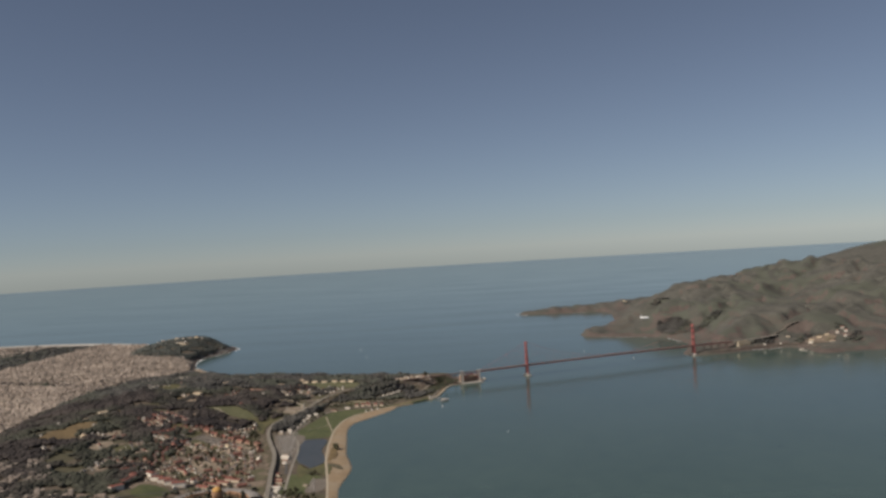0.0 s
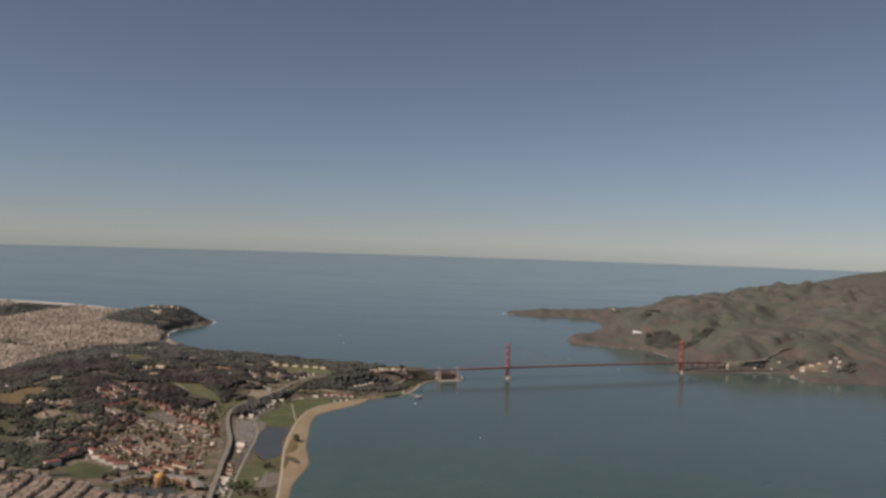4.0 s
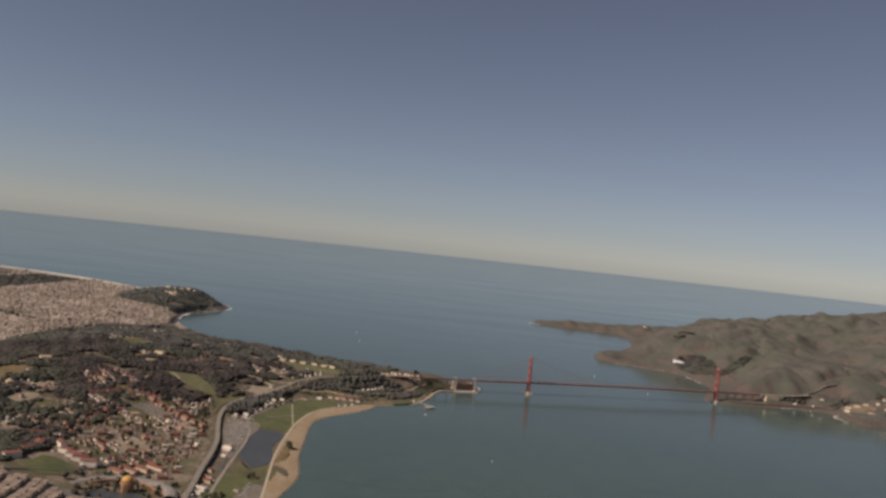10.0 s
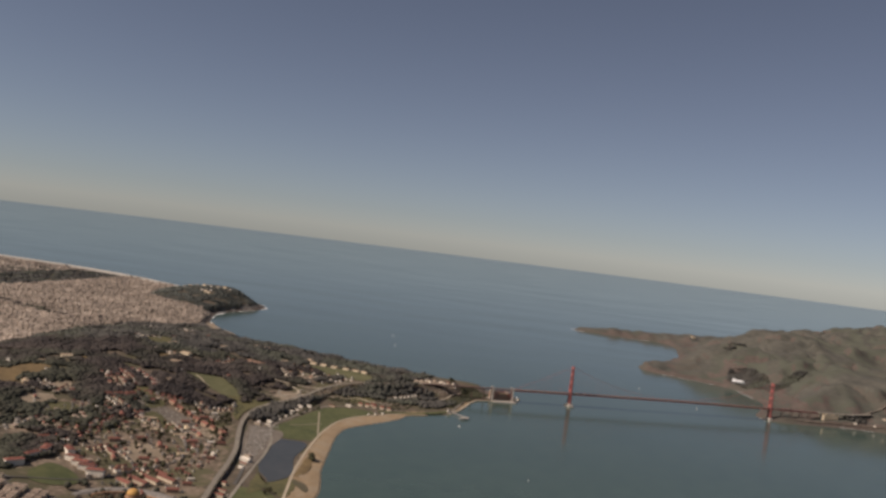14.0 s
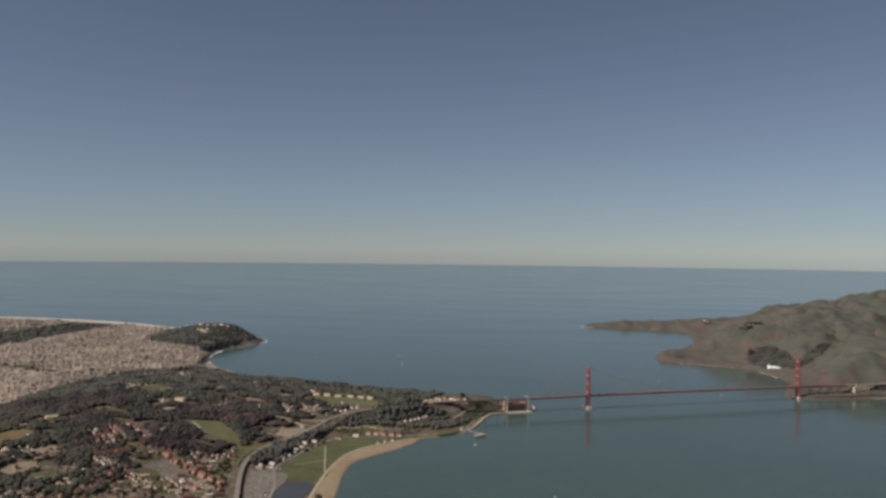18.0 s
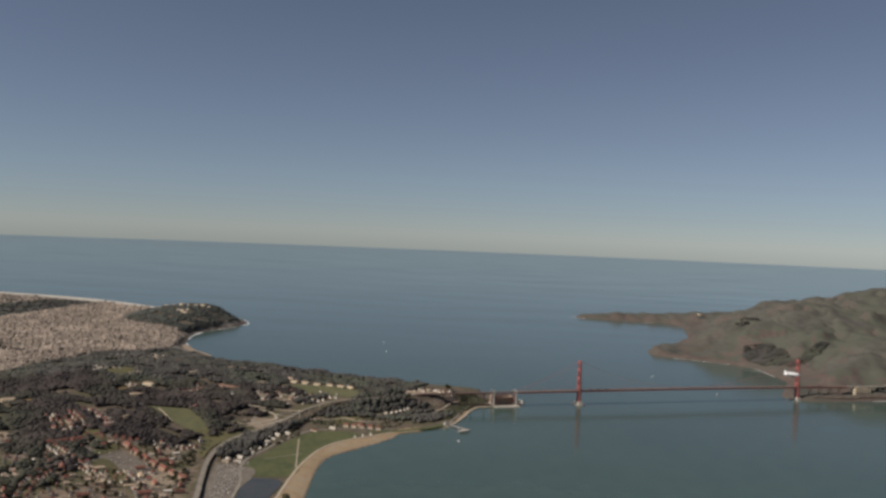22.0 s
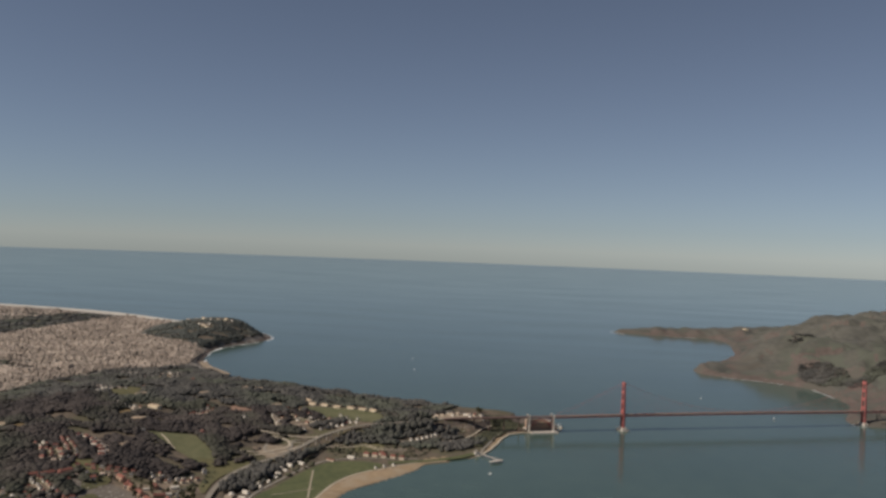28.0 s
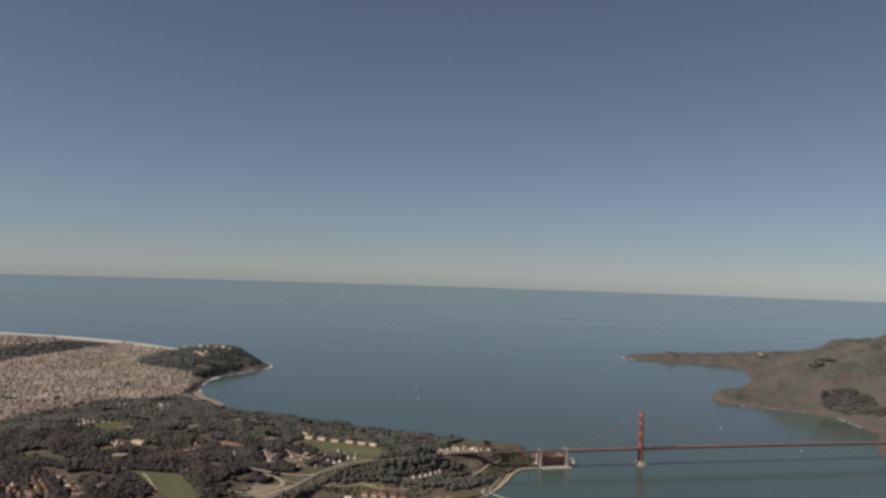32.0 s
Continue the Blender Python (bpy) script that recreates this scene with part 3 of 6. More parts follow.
stops = np.linspace(-SIDE, SPAN + SIDE, 133)
road = Shape()
for a, b in zip(stops, stops[1:]):
    road.beam(spot(a, 0, deck_z(a) + 0.12), spot(b, 0, deck_z(b) + 0.12), 2.5, 0.12)
part("roadway", road.mesh("roadway", M_MOTORWAY), bridge, "grey concrete roadway")
for side in (-1, 1):
    truss = Shape()
    for i, (a, b) in enumerate(zip(stops, stops[1:])):
        lo, hi = -0.55, 0.12
        w = 1.12 * side
        truss.beam(spot(a, w, deck_z(a) + hi), spot(b, w, deck_z(b) + hi), 0.2, 0.34)
        truss.beam(spot(a, w, deck_z(a) + lo), spot(b, w, deck_z(b) + lo), 0.2, 0.28)
        truss.beam(spot(a, w, deck_z(a) + lo), spot(a, w, deck_z(a) + hi), 0.16, 0.16)
        up = i % 2 == 0
        truss.beam(spot(a, w, deck_z(a) + (lo if up else hi)), spot(b, w, deck_z(b) + (hi if up else lo)), 0.16, 0.2)
    part("stiffening_truss", truss.mesh("stiffening_truss", M_STEEL), bridge)
    for s0, s1, n in ((-SIDE, 0, 14), (0, SPAN, 49), (SPAN, SPAN + SIDE, 14)):
        line = [spot(s, 1.12 * side, cable_z(s)) for s in np.linspace(s0, s1, n)]
        part("main_cable", Shape().tube(line, 0.035, 6).mesh("main_cable", M_STEEL), bridge)
rope = Shape().box((0, 0, 0), (0.02, 0.02, 1)).mesh("suspender_rope", M_STEEL)
for side in (-1, 1):
    for s in np.arange(-SIDE + 3, SPAN + SIDE - 2, 1.52):
        if abs(s) < 1 or abs(s - SPAN) < 1:
            continue
        z0, z1 = deck_z(s) + 0.1, cable_z(s)
        if z1 - z0 > 0.2:
            ob = part("suspender_rope", rope, bridge)
            ob.matrix_local = Matrix.Translation(spot(s, 1.12 * side, z0)) @ Matrix.Diagonal((1, 1, z1 - z0, 1))

# the two concrete pylons and the steel arch over the old fort
PYLONS = (-35.4, -47.2)
for s in PYLONS:
    body = Shape()
    for side in (-1, 1):
        body.box(spot(s, 1.5 * side, 0), (0.7, 0.55, 7.8), TURN, 0, 0.86)
        body.box(spot(s, 1.5 * side, 7.75), (0.7, 0.5, 0.3), TURN, 0, 0.8)
    body.box(spot(s, 0, 0), (0.7, 2.4, 5.9), TURN)
    part("pylon", body.mesh("pylon", M_PALE_ROOF), bridge, "pale concrete pylon")
arch = Shape()
ks = np.linspace(0, 1, 13)
for side in (-1, 1):
    pts = [spot(PYLONS[1] + 0.6 + (PYLONS[0] - PYLONS[1] - 1.2) * k, 1.3 * side, 2.2 + 3.2 * 4 * k * (1 - k)) for k in ks]
    for p, q in zip(pts, pts[1:]):
        arch.beam(p, q, 0.2, 0.3)
    for p in pts:
        arch.beam(p, Vector((p.x, p.y, 6.4)), 0.08, 0.08)
    for p, q in zip(pts, pts[1:]):
        arch.beam(p, Vector((q.x, q.y, 6.4)), 0.06, 0.07)
part("steel_arch", arch.mesh("steel_arch", M_STEEL), bridge, "red steel arch span")
top = Shape()
for a, b in zip(np.linspace(PYLONS[1], PYLONS[0], 5), np.linspace(PYLONS[1], PYLONS[0], 5)[1:]):
    top.beam(spot(a, 0, 6.75), spot(b, 0, 6.85), 2.7, 0.5)
part("arch_deck", top.mesh("arch_deck", M_GIRDER), bridge)
# south approach, bending towards the toll plaza
bend = curve([(*spot(PYLONS[1])[:2], 6.75), (-133.5, 39, 6.75), (-129, 28, 6.6), (-124, 16, 6.5), (-121, 10, 6.4)], 18)
way = Shape()
way.strip(bend, 2.6, 0.55)
part("approach_viaduct", way.mesh("approach_viaduct", M_GIRDER), bridge)
for p in bend[2:12:3]:
    h = float(city_height(p[0], p[1]))
    if p[2] - h > 0.6:
        bent = Shape()
        for d in (-0.9, 0.9):
            bent.box((p[0] + d, p[1], h - 0.2), (0.35, 0.35, p[2] - h), 0)
        part("approach_bent", bent.mesh("approach_bent", M_GIRDER), bridge)
# north approach: steel trestle and anchorage house
north_way = curve([(*spot(SPAN + SIDE)[:2], DECK), (-226.5, 252, 6.9), (-231, 268, 7.2), (-240, 284, 8.0)], 14)
way = Shape()
way.strip(north_way, 2.5, 0.4)
part("approach_road", way.mesh("approach_road", M_PALE_ROAD), bridge)
for s in np.linspace(SPAN + 9, SPAN + SIDE - 5, 4):
    p = spot(s)
    h = max(float(north_height(p.x, p.y)), 0) - 0.3
    trestle = Shape()
    for d in (-1, 1):
        trestle.beam((p.x + ACROSS.x * d * 1.3, p.y + ACROSS.y * d * 1.3, h), (p.x + ACROSS.x * d, p.y + ACROSS.y * d, DECK - 0.5), 0.22, 0.22)
    trestle.beam((p.x - ACROSS.x * 1.3, p.y - ACROSS.y * 1.3, h), (p.x + ACROSS.x, p.y + ACROSS.y, DECK - 0.6), 0.14, 0.14)
    part("trestle", trestle.mesh("trestle", M_GIRDER), bridge)
anch = Shape().box(Vector((-227.0, 254.0, 0.5)), (11.0, 4.2, 5.6), TURN).box(Vector((-227.0, 254.0, 6.1)), (8.0, 3.4, 0.5), TURN)
anchorage = part("anchorage", anch.mesh("anchorage", M_TAN_CONCRETE), bridge, "pale concrete anchorage block with buttresses")
for k in range(5):
    part("buttress", Shape().box(Vector((-227.0, 254.0, 0.5)) + ALONG * (k - 2) * 2.4 + ACROSS * 2.2, (0.6, 0.5, 5.0), TURN).mesh("buttress", M_TAN_CONCRETE), anchorage)

# the old brick fort below the arch
fort = tagged(new("brick_fort"), "old red-brick fort on a stone seawall beneath the bridge arch", "fort")
fc = Vector((-139.4, 52.9, 0.3)) - ACROSS * 5.0
for dx, dy, w, d in ((0, 3.1, 10.2, 0.9), (0, -3.1, 10.2, 0.9), (4.65, 0, 0.9, 5.3), (-4.65, 0, 0.9, 5.3)):
    c = fc + ALONG * dx + ACROSS * dy
    wall = part("casemate_wall", Shape().box(c, (w, d, 3.7), TURN).mesh("casemate_wall", M_BRICK), fort)
    part("parapet", Shape().box(c + UP * 3.7, (w + 0.1, d + 0.1, 0.14), TURN).mesh("parapet", M_TAN_CONCRETE), wall, "pale stone coping")
part("stone_apron", Shape().box(fc + ACROSS * 3.0 - UP * 1.0, (13.4, 13.2, 1.25), TURN, 0, 0.97).mesh("stone_apron", M_CONCRETE), fort, "pale stone apron round the fort")
for dx in (-4.2, -3.0, -1.8, -0.6, 0.6, 1.8, 3.0, 4.2):
    for z in (0.6, 1.6, 2.6):
        part("gun_port", Shape().box(fc + ALONG * dx + ACROSS * 3.56 + UP * z, (0.34, 0.06, 0.3), TURN).mesh("gun_port", M_DARK), fort)
part("courtyard", Shape().box(fc, (8.3, 5.2, 0.1), TURN).mesh("courtyard", M_PALE_ROAD), fort)
light = Shape().tube([fc - ALONG * 4.5 - ACROSS * 2.9 + UP * z for z in (3.8, 4.6)], 0.2, 8).tube([fc - ALONG * 4.5 - ACROSS * 2.9 + UP * z for z in (4.6, 4.9)], [0.28, 0.05], 8)
part("lighthouse", light.mesh("lighthouse", M_WHITE), fort, "small white iron lighthouse")

M_OLIVE_LAWN = material("olive_mown_grass", (0.085, 0.09, 0.04), (0.135, 0.13, 0.065), 0.08, 0.95, 0.02)
M_TAN_WALL = material("tan_stucco_wall", (0.33, 0.265, 0.205), (0.48, 0.395, 0.315), 0.8, 0.85, per_object=0.35)


# ---- draped sheets, roads and shores ----
M_REDDISH = material("reddish_earth", (0.20, 0.12, 0.085), (0.32, 0.205, 0.15), 0.2, 0.95, 0.05)
M_LIGHT_ROAD = material("bleached_concrete_road", (0.44, 0.38, 0.29), (0.56, 0.49, 0.385), 0.3, 0.9)
M_LOT = material("worn_tan_paving", (0.115, 0.098, 0.08), (0.20, 0.17, 0.138), 0.15, 0.9)
M_DUNE = material("pale_dune_sand", (0.40, 0.37, 0.32), (0.56, 0.52, 0.46), 0.05, 0.95)


def ground_z(x, y, lift, north=False):
    return np.maximum((north_height if north else city_height)(np.asarray(x, float), np.asarray(y, float)), 0) + lift


def ribbon(name, line, width, mat, lift=0.12, n=60, label="", category="road", north=False, z=None, thick=0.06):
    """A strip with edges along a smooth line, laid on the ground (or at heights z)."""
    c = curve(line, n)
    d = np.gradient(c[:, :2], axis=0)
    side = np.stack([d[:, 1], -d[:, 0]], 1) / np.hypot(*d.T)[:, None]
    zs = np.interp(np.linspace(0, 1, n), np.linspace(0, 1, len(z)), z) if z is not None else ground_z(c[:, 0], c[:, 1], lift, north)
    if z is None:
        l, r = c[:, :2] + side * width / 2, c[:, :2] - side * width / 2
        zs = np.maximum(zs, np.maximum(ground_z(l[:, 0], l[:, 1], lift, north), ground_z(r[:, 0], r[:, 1], lift, north)))
    v, f = [], []
    for p, s, h in zip(c, side, zs):
        for k, dz in ((-0.5, 0), (0.5, 0), (0.5, -thick), (-0.5, -thick)):
            v.append((p[0] + s[0] * width * k, p[1] + s[1] * width * k, h + dz))
    for i in range(n - 1):
        a, b = 4 * i, 4 * i + 4
        f += [(a + k, b + k, b + (k + 1) % 4, a + (k + 1) % 4) for k in range(4)]
    f += [(0, 1, 2, 3), (4 * n - 1, 4 * n - 2, 4 * n - 3, 4 * n - 4)]
    return tagged(new(name, mesh_of(name, v, f, mat)), label, category, kind="structure")


def patch(name, outline, mat, lift=0.15, label="", category="grass", north=False, wobble=0.0, rings=7, level=None):
    """A sheet over a roughly round outline, laid on the ground."""
    o = np.asarray(outline, float)
    o = curve(np.vstack([o, o[:1]]), 48)[:-1]
    mid = o.mean(0)
    rng = np.random.RandomState(len(name) + int(abs(mid[0])))
    o = mid + (o - mid) * (1 + wobble * rng.uniform(-1, 1, (len(o), 1)))
    v, f = [(mid[0], mid[1])], []
    m = len(o)
    for k in range(1, rings + 1):
        v += [tuple(mid + (p - mid) * k / rings) for p in o]
    f += [(0, 1 + i, 1 + (i + 1) % m) for i in range(m)]
    for k in range(rings - 1):
        a = 1 + k * m
        f += [(a + i, a + m + i, a + m + (i + 1) % m, a + (i + 1) % m) for i in range(m)]
    v = np.array(v)
    z = ground_z(v[:, 0], v[:, 1], lift, north) if level is None else np.full(len(v), level)
    me = mesh_of(name, np.column_stack([v, z]), f, mat, smooth=True)
    if me.polygons[0].normal.z < 0:
        me.flip_normals()
    return tagged(new(name, me), label, category, kind="structure")


inner = curve(INNER_PATH, 90)
outer = curve(WATERLINE, 90)
bv, bf = [], []
for a, b in zip(inner, outer):
    for k in range(6):
        p = a + (b + (b - a) / (np.hypot(*(b - a)) + 1e-6) * 0.5 - a) * k / 5
        bv.append((p[0], p[1], 0.56 - 0.52 * (k / 5) ** 2))
for i in range(89):
    bf += [(6 * i + k, 6 * i + k + 1, 6 * i + k + 7, 6 * i + k + 6) for k in range(5)]
beach = new("beach", mesh_of("beach", bv, bf, M_SAND, smooth=True))
if beach.data.polygons[0].normal.z < 0:
    beach.data.flip_normals()
tagged(beach, "broad tan sand beach curving along the bay", "beach", kind="structure")
ribbon("wet_sand", [(q[0], q[1] - 0.35) for q in WATERLINE], 1.3, M_WET_SAND, n=90, label="strip of dark wet sand along the waterline", category="beach", z=[0.11, 0.11], thick=0.1)
ribbon("promenade", INNER_PATH, 0.8, M_PATH, 0.22, 90, "pale gravel promenade along the top of the beach", "path")
patch("airfield_lawn", [(10, -30), (0, -33.6), (-21, -31), (-40, -28.3), (-55, -23.5), (-60, -14), (-58, -3.5), (-50, -4.6), (-42, -9.4), (-30, -13.2), (-10, -14.8), (10, -14.6), (12.5, -24)], M_GRASS, 0.1, "wide mown green lawn of an old airfield", "lawn")
ribbon("lawn_path", [(-1, -15), (-14, -18.4), (-28, -22), (-42, -25.6)], 0.45, M_PATH, 0.2, 30, "straight pale path crossing the lawn", "path")
ribbon("lawn_edge_path", [(-9, -29.2), (-14, -24), (-20, -18.5)], 0.3, M_PATH, 0.2, 20, "narrow footpath across the lawn", "path")
patch("tidal_lagoon", [(15, -27.6), (14, -17.5), (38, -13.2), (64, -8.8), (70, -12), (57, -20), (34, -24)], M_POND, 0.1, "still blue-grey tidal lagoon behind the beach", "pond")
patch("salt_marsh", [(58, -20.5), (70, -12.5), (79, -11), (73, -19)], M_LAND, 0.13, "brown-green marsh at the lagoon's edge", "marsh")
patch("picnic_lawn", [(79, -18.2), (80, -9.5), (106, -4.6), (110, -13)], M_GRASS, 0.13, "green picnic lawn beside the lagoon", "lawn")
patch("shore_scrub", [(32, -9.6), (36, -7.8), (56, -4.8), (60, -6.6), (50, -7.8)], M_DRY, 0.19, "strip of dune scrub on the upper beach", "scrub", wobble=0.12)
patch("tidal_channel", [(63.5, -6.5), (64.5, -3), (70, 1), (74, 1.5), (71, -2), (67, -5)], M_LAND, 0.21, "dark wet channel bed through the sand", "stream", wobble=0.1)
patch("near_lawn", [(119, -10.8), (118, -4), (119, 1), (131, 3.5), (132, -3), (132, -9)], M_GRASS, 0.14, "green lawn beside the shore road", "lawn")
patch("beach_car_park", [(88, -7.5), (87.5, -5.8), (106, -2.4), (107, -4.6)], M_LOT, 0.17, "grey car park beside the promenade", "car park")
patch("store_car_park", [(0, -44), (2, -31), (34, -25.4), (62, -23), (42, -32)], M_LOT, 0.12, "large worn car park full of cars", "car park")
patch("toll_car_park", [(-112, 13), (-115, 11.6), (-122, 17.5), (-128, 22), (-126, 23.5), (-118, 18.5)], M_YARD, 0.2, "car park on the bluff by the bridge", "car park")
patch("parade_ground", [(15, -93), (6, -88), (3, -76), (15, -59.5), (29, -44), (35, -51), (27, -66), (25.5, -80)], M_LOT, 0.2, "worn paved parade ground of the old army post", "parade ground", wobble=0.05)
patch("parade_lawn", [(22, -79), (14, -78.5), (19, -71), (26.7, -63.9), (34.3, -61.5), (34.5, -67)], M_TURF, 0.3, "green lawn beside the parade ground", "lawn", wobble=0.06)
patch("marsh_grass", [(60.6, -19.2), (70.6, -12.3), (63.6, -7.3), (83.7, -3.1), (77.0, -10.9), (83.8, -13.1)], M_TURF, 0.2, "green marsh grass at the end of the lagoon", "lawn", wobble=0.06)
patch("slope_grass", [(-38, -68), (-40, -61), (-44, -50), (-36, -50.5), (-24.7, -53), (-10, -51.5), (-3, -50), (-10.5, -55), (-25, -58.5)], M_TURF, 0.28, "rough green slope between the cemetery and the motorway", "lawn", wobble=0.05)
patch("parade_verge", [(-8.4, -95.1), (-13, -91.5), (-6, -87), (0.7, -80), (8, -80), (13.5, -83), (7, -86), (1, -90.5)], M_TURF, 0.3, "strip of rough grass at the head of the parade ground", "lawn", wobble=0.06)
patch("cemetery_lawn", [(-54.5, -96), (-56, -92), (-57.5, -86), (-59, -79), (-55, -74.5), (-50, -69.5), (-38, -61.5), (-34, -66), (-38, -73), (-43, -81), (-49, -89)], M_OLIVE_LAWN, 0.25, "sloping green cemetery lawn among dark trees", "lawn")
patch("fort_field", [(-124, -59), (-129, -50), (-130, -36), (-128, -21), (-117, -17), (-109, -22), (-114, -36), (-109, -46), (-113, -56)], M_OLIVE_LAWN, 0.25, "grassy field in front of a row of barracks", "lawn", wobble=0.05)
patch("hospital_lawn", [(107, -72.5), (97.5, -71), (99, -63), (104.5, -58), (111.5, -62), (112.5, -68.5)], M_GRASS, 0.2, "green lawn inside a ring of beige buildings", "lawn")
for ox, oy, r, mat, nm, lb in ((-129, -193, 9, M_TURF, "golf_green", "green clearing in the dark forest"), (-143, -164, 9, M_TURF, "golf_green", "green clearing in the dark forest"), (-106, -134, 10, M_TURF, "golf_green", "green clearing in the dark forest"), (-74, -117, 4, M_DRY, "bare_clearing", "dry clearing round buildings on the wooded slope"), (21, -141, 12, M_DRY, "dry_meadow", "golden dry meadow between trees"), (3, -140, 10, M_DRY, "dry_meadow", "golden dry meadow between trees"), (-8, -95, 5, M_TURF, "meadow", "yellow-green meadow above the parade ground"), (13, -119, 5, M_BARE, "bare_clearing", "bare pale clearing on the wooded slope"), (38, -114, 7, M_BARE, "bare_clearing", "bare pale clearing on the wooded slope"), (40, -103, 7, M_TURF, "meadow", "rough grass between trees"), (-32, -137, 5, M_DRY, "dry_meadow", "brown dry clearing on the wooded slope"), (-60, -47, 7, M_BARE, "bare_clearing", "bare earth inside the motorway loop"), (-82, -15, 8, M_TURF, "battery_field", "green earthworks above the beach"), (66, -58, 10, M_BARE, "bare_clearing", "pale yards between old army buildings"), (24, -52, 8, M_BARE, "bare_clearing", "pale yards between old army buildings")):
    pts = [(ox + r * 1.15 * math.cos(a), oy + r * 0.8 * math.sin(a)) for a in np.linspace(0, 2 * math.pi, 9)[:-1]]
    patch(nm, pts, mat, 0.3 if oy < -30 else 0.2, lb, "meadow", wobble=0.16)

INTERCHANGE = [(-55, -50), (-60, -56), (-67, -53), (-75, -55), (-82, -45), (-87, -36), (-74, -38), (-60, -43)]
patch("interchange_ground", INTERCHANGE, M_YARD, 0.16, "bare tan earth between the motorway ramps", "bare ground", wobble=0.04)
patch("plaza_yard", [(-128, 4), (-136, 8), (-142, 17), (-141, 26), (-133, 25), (-124, 14), (-120, 8)], M_BARE, 0.16, "tan paved yard of the toll plaza", "yard", wobble=0.05)
patch("hilltop_yards", [(-90, -60), (-104, -64), (-112, -57), (-107, -44), (-99, -44), (-92, -50)], M_YARD, 0.14, "worn tan yards between hilltop houses", "yard", wobble=0.08)
patch("red_clearing", [(-104, -84), (-116, -84), (-117, -76), (-108, -74)], M_REDDISH, 0.3, "reddish bare clearing on the wooded slope", "bare ground", wobble=0.2)
MOTORWAY = [(150, -12), (135, -15), (119, -18.3), (98, -22.3), (80, -26), (62, -29.2), (45, -33), (21, -40.6), (5, -45.5), (-10, -48.9), (-26, -50.4), (-41, -48), (-56, -41), (-73.6, -35.7), (-87, -31), (-98, -25), (-105, -16), (-110, -8), (-116, 2), (-121, 10)]
mz = [2.0, 2.0, 2.0, 2.0, 2.0, 2.0, 2.0, 1.8, 1.6, 1.5, 1.4, 1.3, 1.3, 1.7, 2.9, 4.6, 5.2, 5.8, 6.1, 6.3]
mline = curve(MOTORWAY, 120)
mzz = np.maximum(np.interp(np.linspace(0, 1, 120), np.linspace(0, 1, len(mz)), mz), ground_z(mline[:, 0], mline[:, 1], 0.35))
ribbon("motorway", MOTORWAY, 1.7, M_MOTORWAY, n=120, label="pale elevated motorway winding to the bridge", category="road", z=list(mzz), thick=0.25)
for i in range(3, 117, 3):
    p = mline[i]
    h = float(ground_z(p[0], p[1], 0))
    if mzz[i] - h > 0.9:
        pier = Shape()
        for d in (-0.7, 0.7):
            pier.box((p[0], p[1] + d, h - 0.1), (0.3, 0.3, mzz[i] - h - 0.1))
        pier.box((p[0], p[1], mzz[i] - 0.5), (0.3, 1.9, 0.3))
        tagged(new("motorway_pier", pier.mesh("motorway_pier", M_CONCRETE)), "concrete portal pier under the motorway", "pier", "motorway piers", "structure")
ribbon("slip_road", [(78, -20.5), (64, -23.5), (54, -27), (45, -33)], 1.2, M_ASPHALT, 0.15, 30, "slip road joining the motorway", "road")
ribbon("shore_road", [(150, -9), (119, -12.4), (98, -16), (75, -19.4), (55, -22), (37, -24.3), (16, -29), (6, -33), (-5, -35), (-25, -33), (-44, -29.6), (-57, -24.6), (-64, -15), (-67, -4), (-70, 8)], 1.0, M_PALE_ROAD, 0.18, 90, "road along the old airfield", "road")
RAMPS = [[(-78, -66), (-77.5, -53), (-81, -40.5), (-87.5, -34)]]
for line, w, lb in (([(-74.3, -52), (-73.8, -43.1), (-76, -37.6)], 0.8, "pale curved motorway ramp"), ([(-53.9, -58.2), (-55.7, -51.8), (-62.7, -46.4), (-69.3, -44.0), (-74, -46.5), (-75, -53)], 0.8, "pale looping motorway ramp"), ([(-51, -54), (-55, -48.5), (-62, -43.5), (-70, -40.5)], 0.7, "pale motorway ramp"), ([(-90, -60), (-92.5, -56), (-94, -51), (-98.4, -46.4), (-106, -43)], 0.7, "street between hilltop houses"), ([(-105, -65), (-97, -60), (-87.5, -55)], 0.7, "street between hilltop houses"), ([(-110, -58), (-104, -50), (-101, -42)], 0.6, "street between hilltop houses"), ([(-103.5, 12), (-105.7, 18), (-116, 22.5), (-126.5, 26), (-135, 30)], 0.6, "pale road along the bluff to the bridge"), ([(-76, -31.3), (-79.5, -23.1), (-84, -16.8), (-80, -10), (-82, 1)], 0.6, "road below the wooded bluff")):
    RAMPS.append(line)
    ribbon("ramp", line, w, M_LIGHT_ROAD, 0.34, 40, lb, "road")
ribbon("hill_road", [(-78, -66), (-77.8, -60), (-77.5, -53), (-78.5, -46), (-81, -40.5), (-87.5, -34)], 1.2, M_LIGHT_ROAD, 0.3, 30, "pale link road climbing the hillside", "road")
ribbon("loop_ramp", [(-80, -37.5), (-75, -44), (-66, -42.6), (-58.5, -45.5), (-60, -50.5), (-66, -52)], 0.9, M_PALE_ROAD, 0.3, 40, "curved motorway ramp", "road")
ribbon("terrace_road", [(-96, -4), (-98, -1.5), (-101, 2.5), (-105, 5.8), (-109, 8.9), (-113, 8), (-115, 5)], 0.9, M_PALE_ROAD, 0.3, 40, "pale terrace road on the bluff", "road")
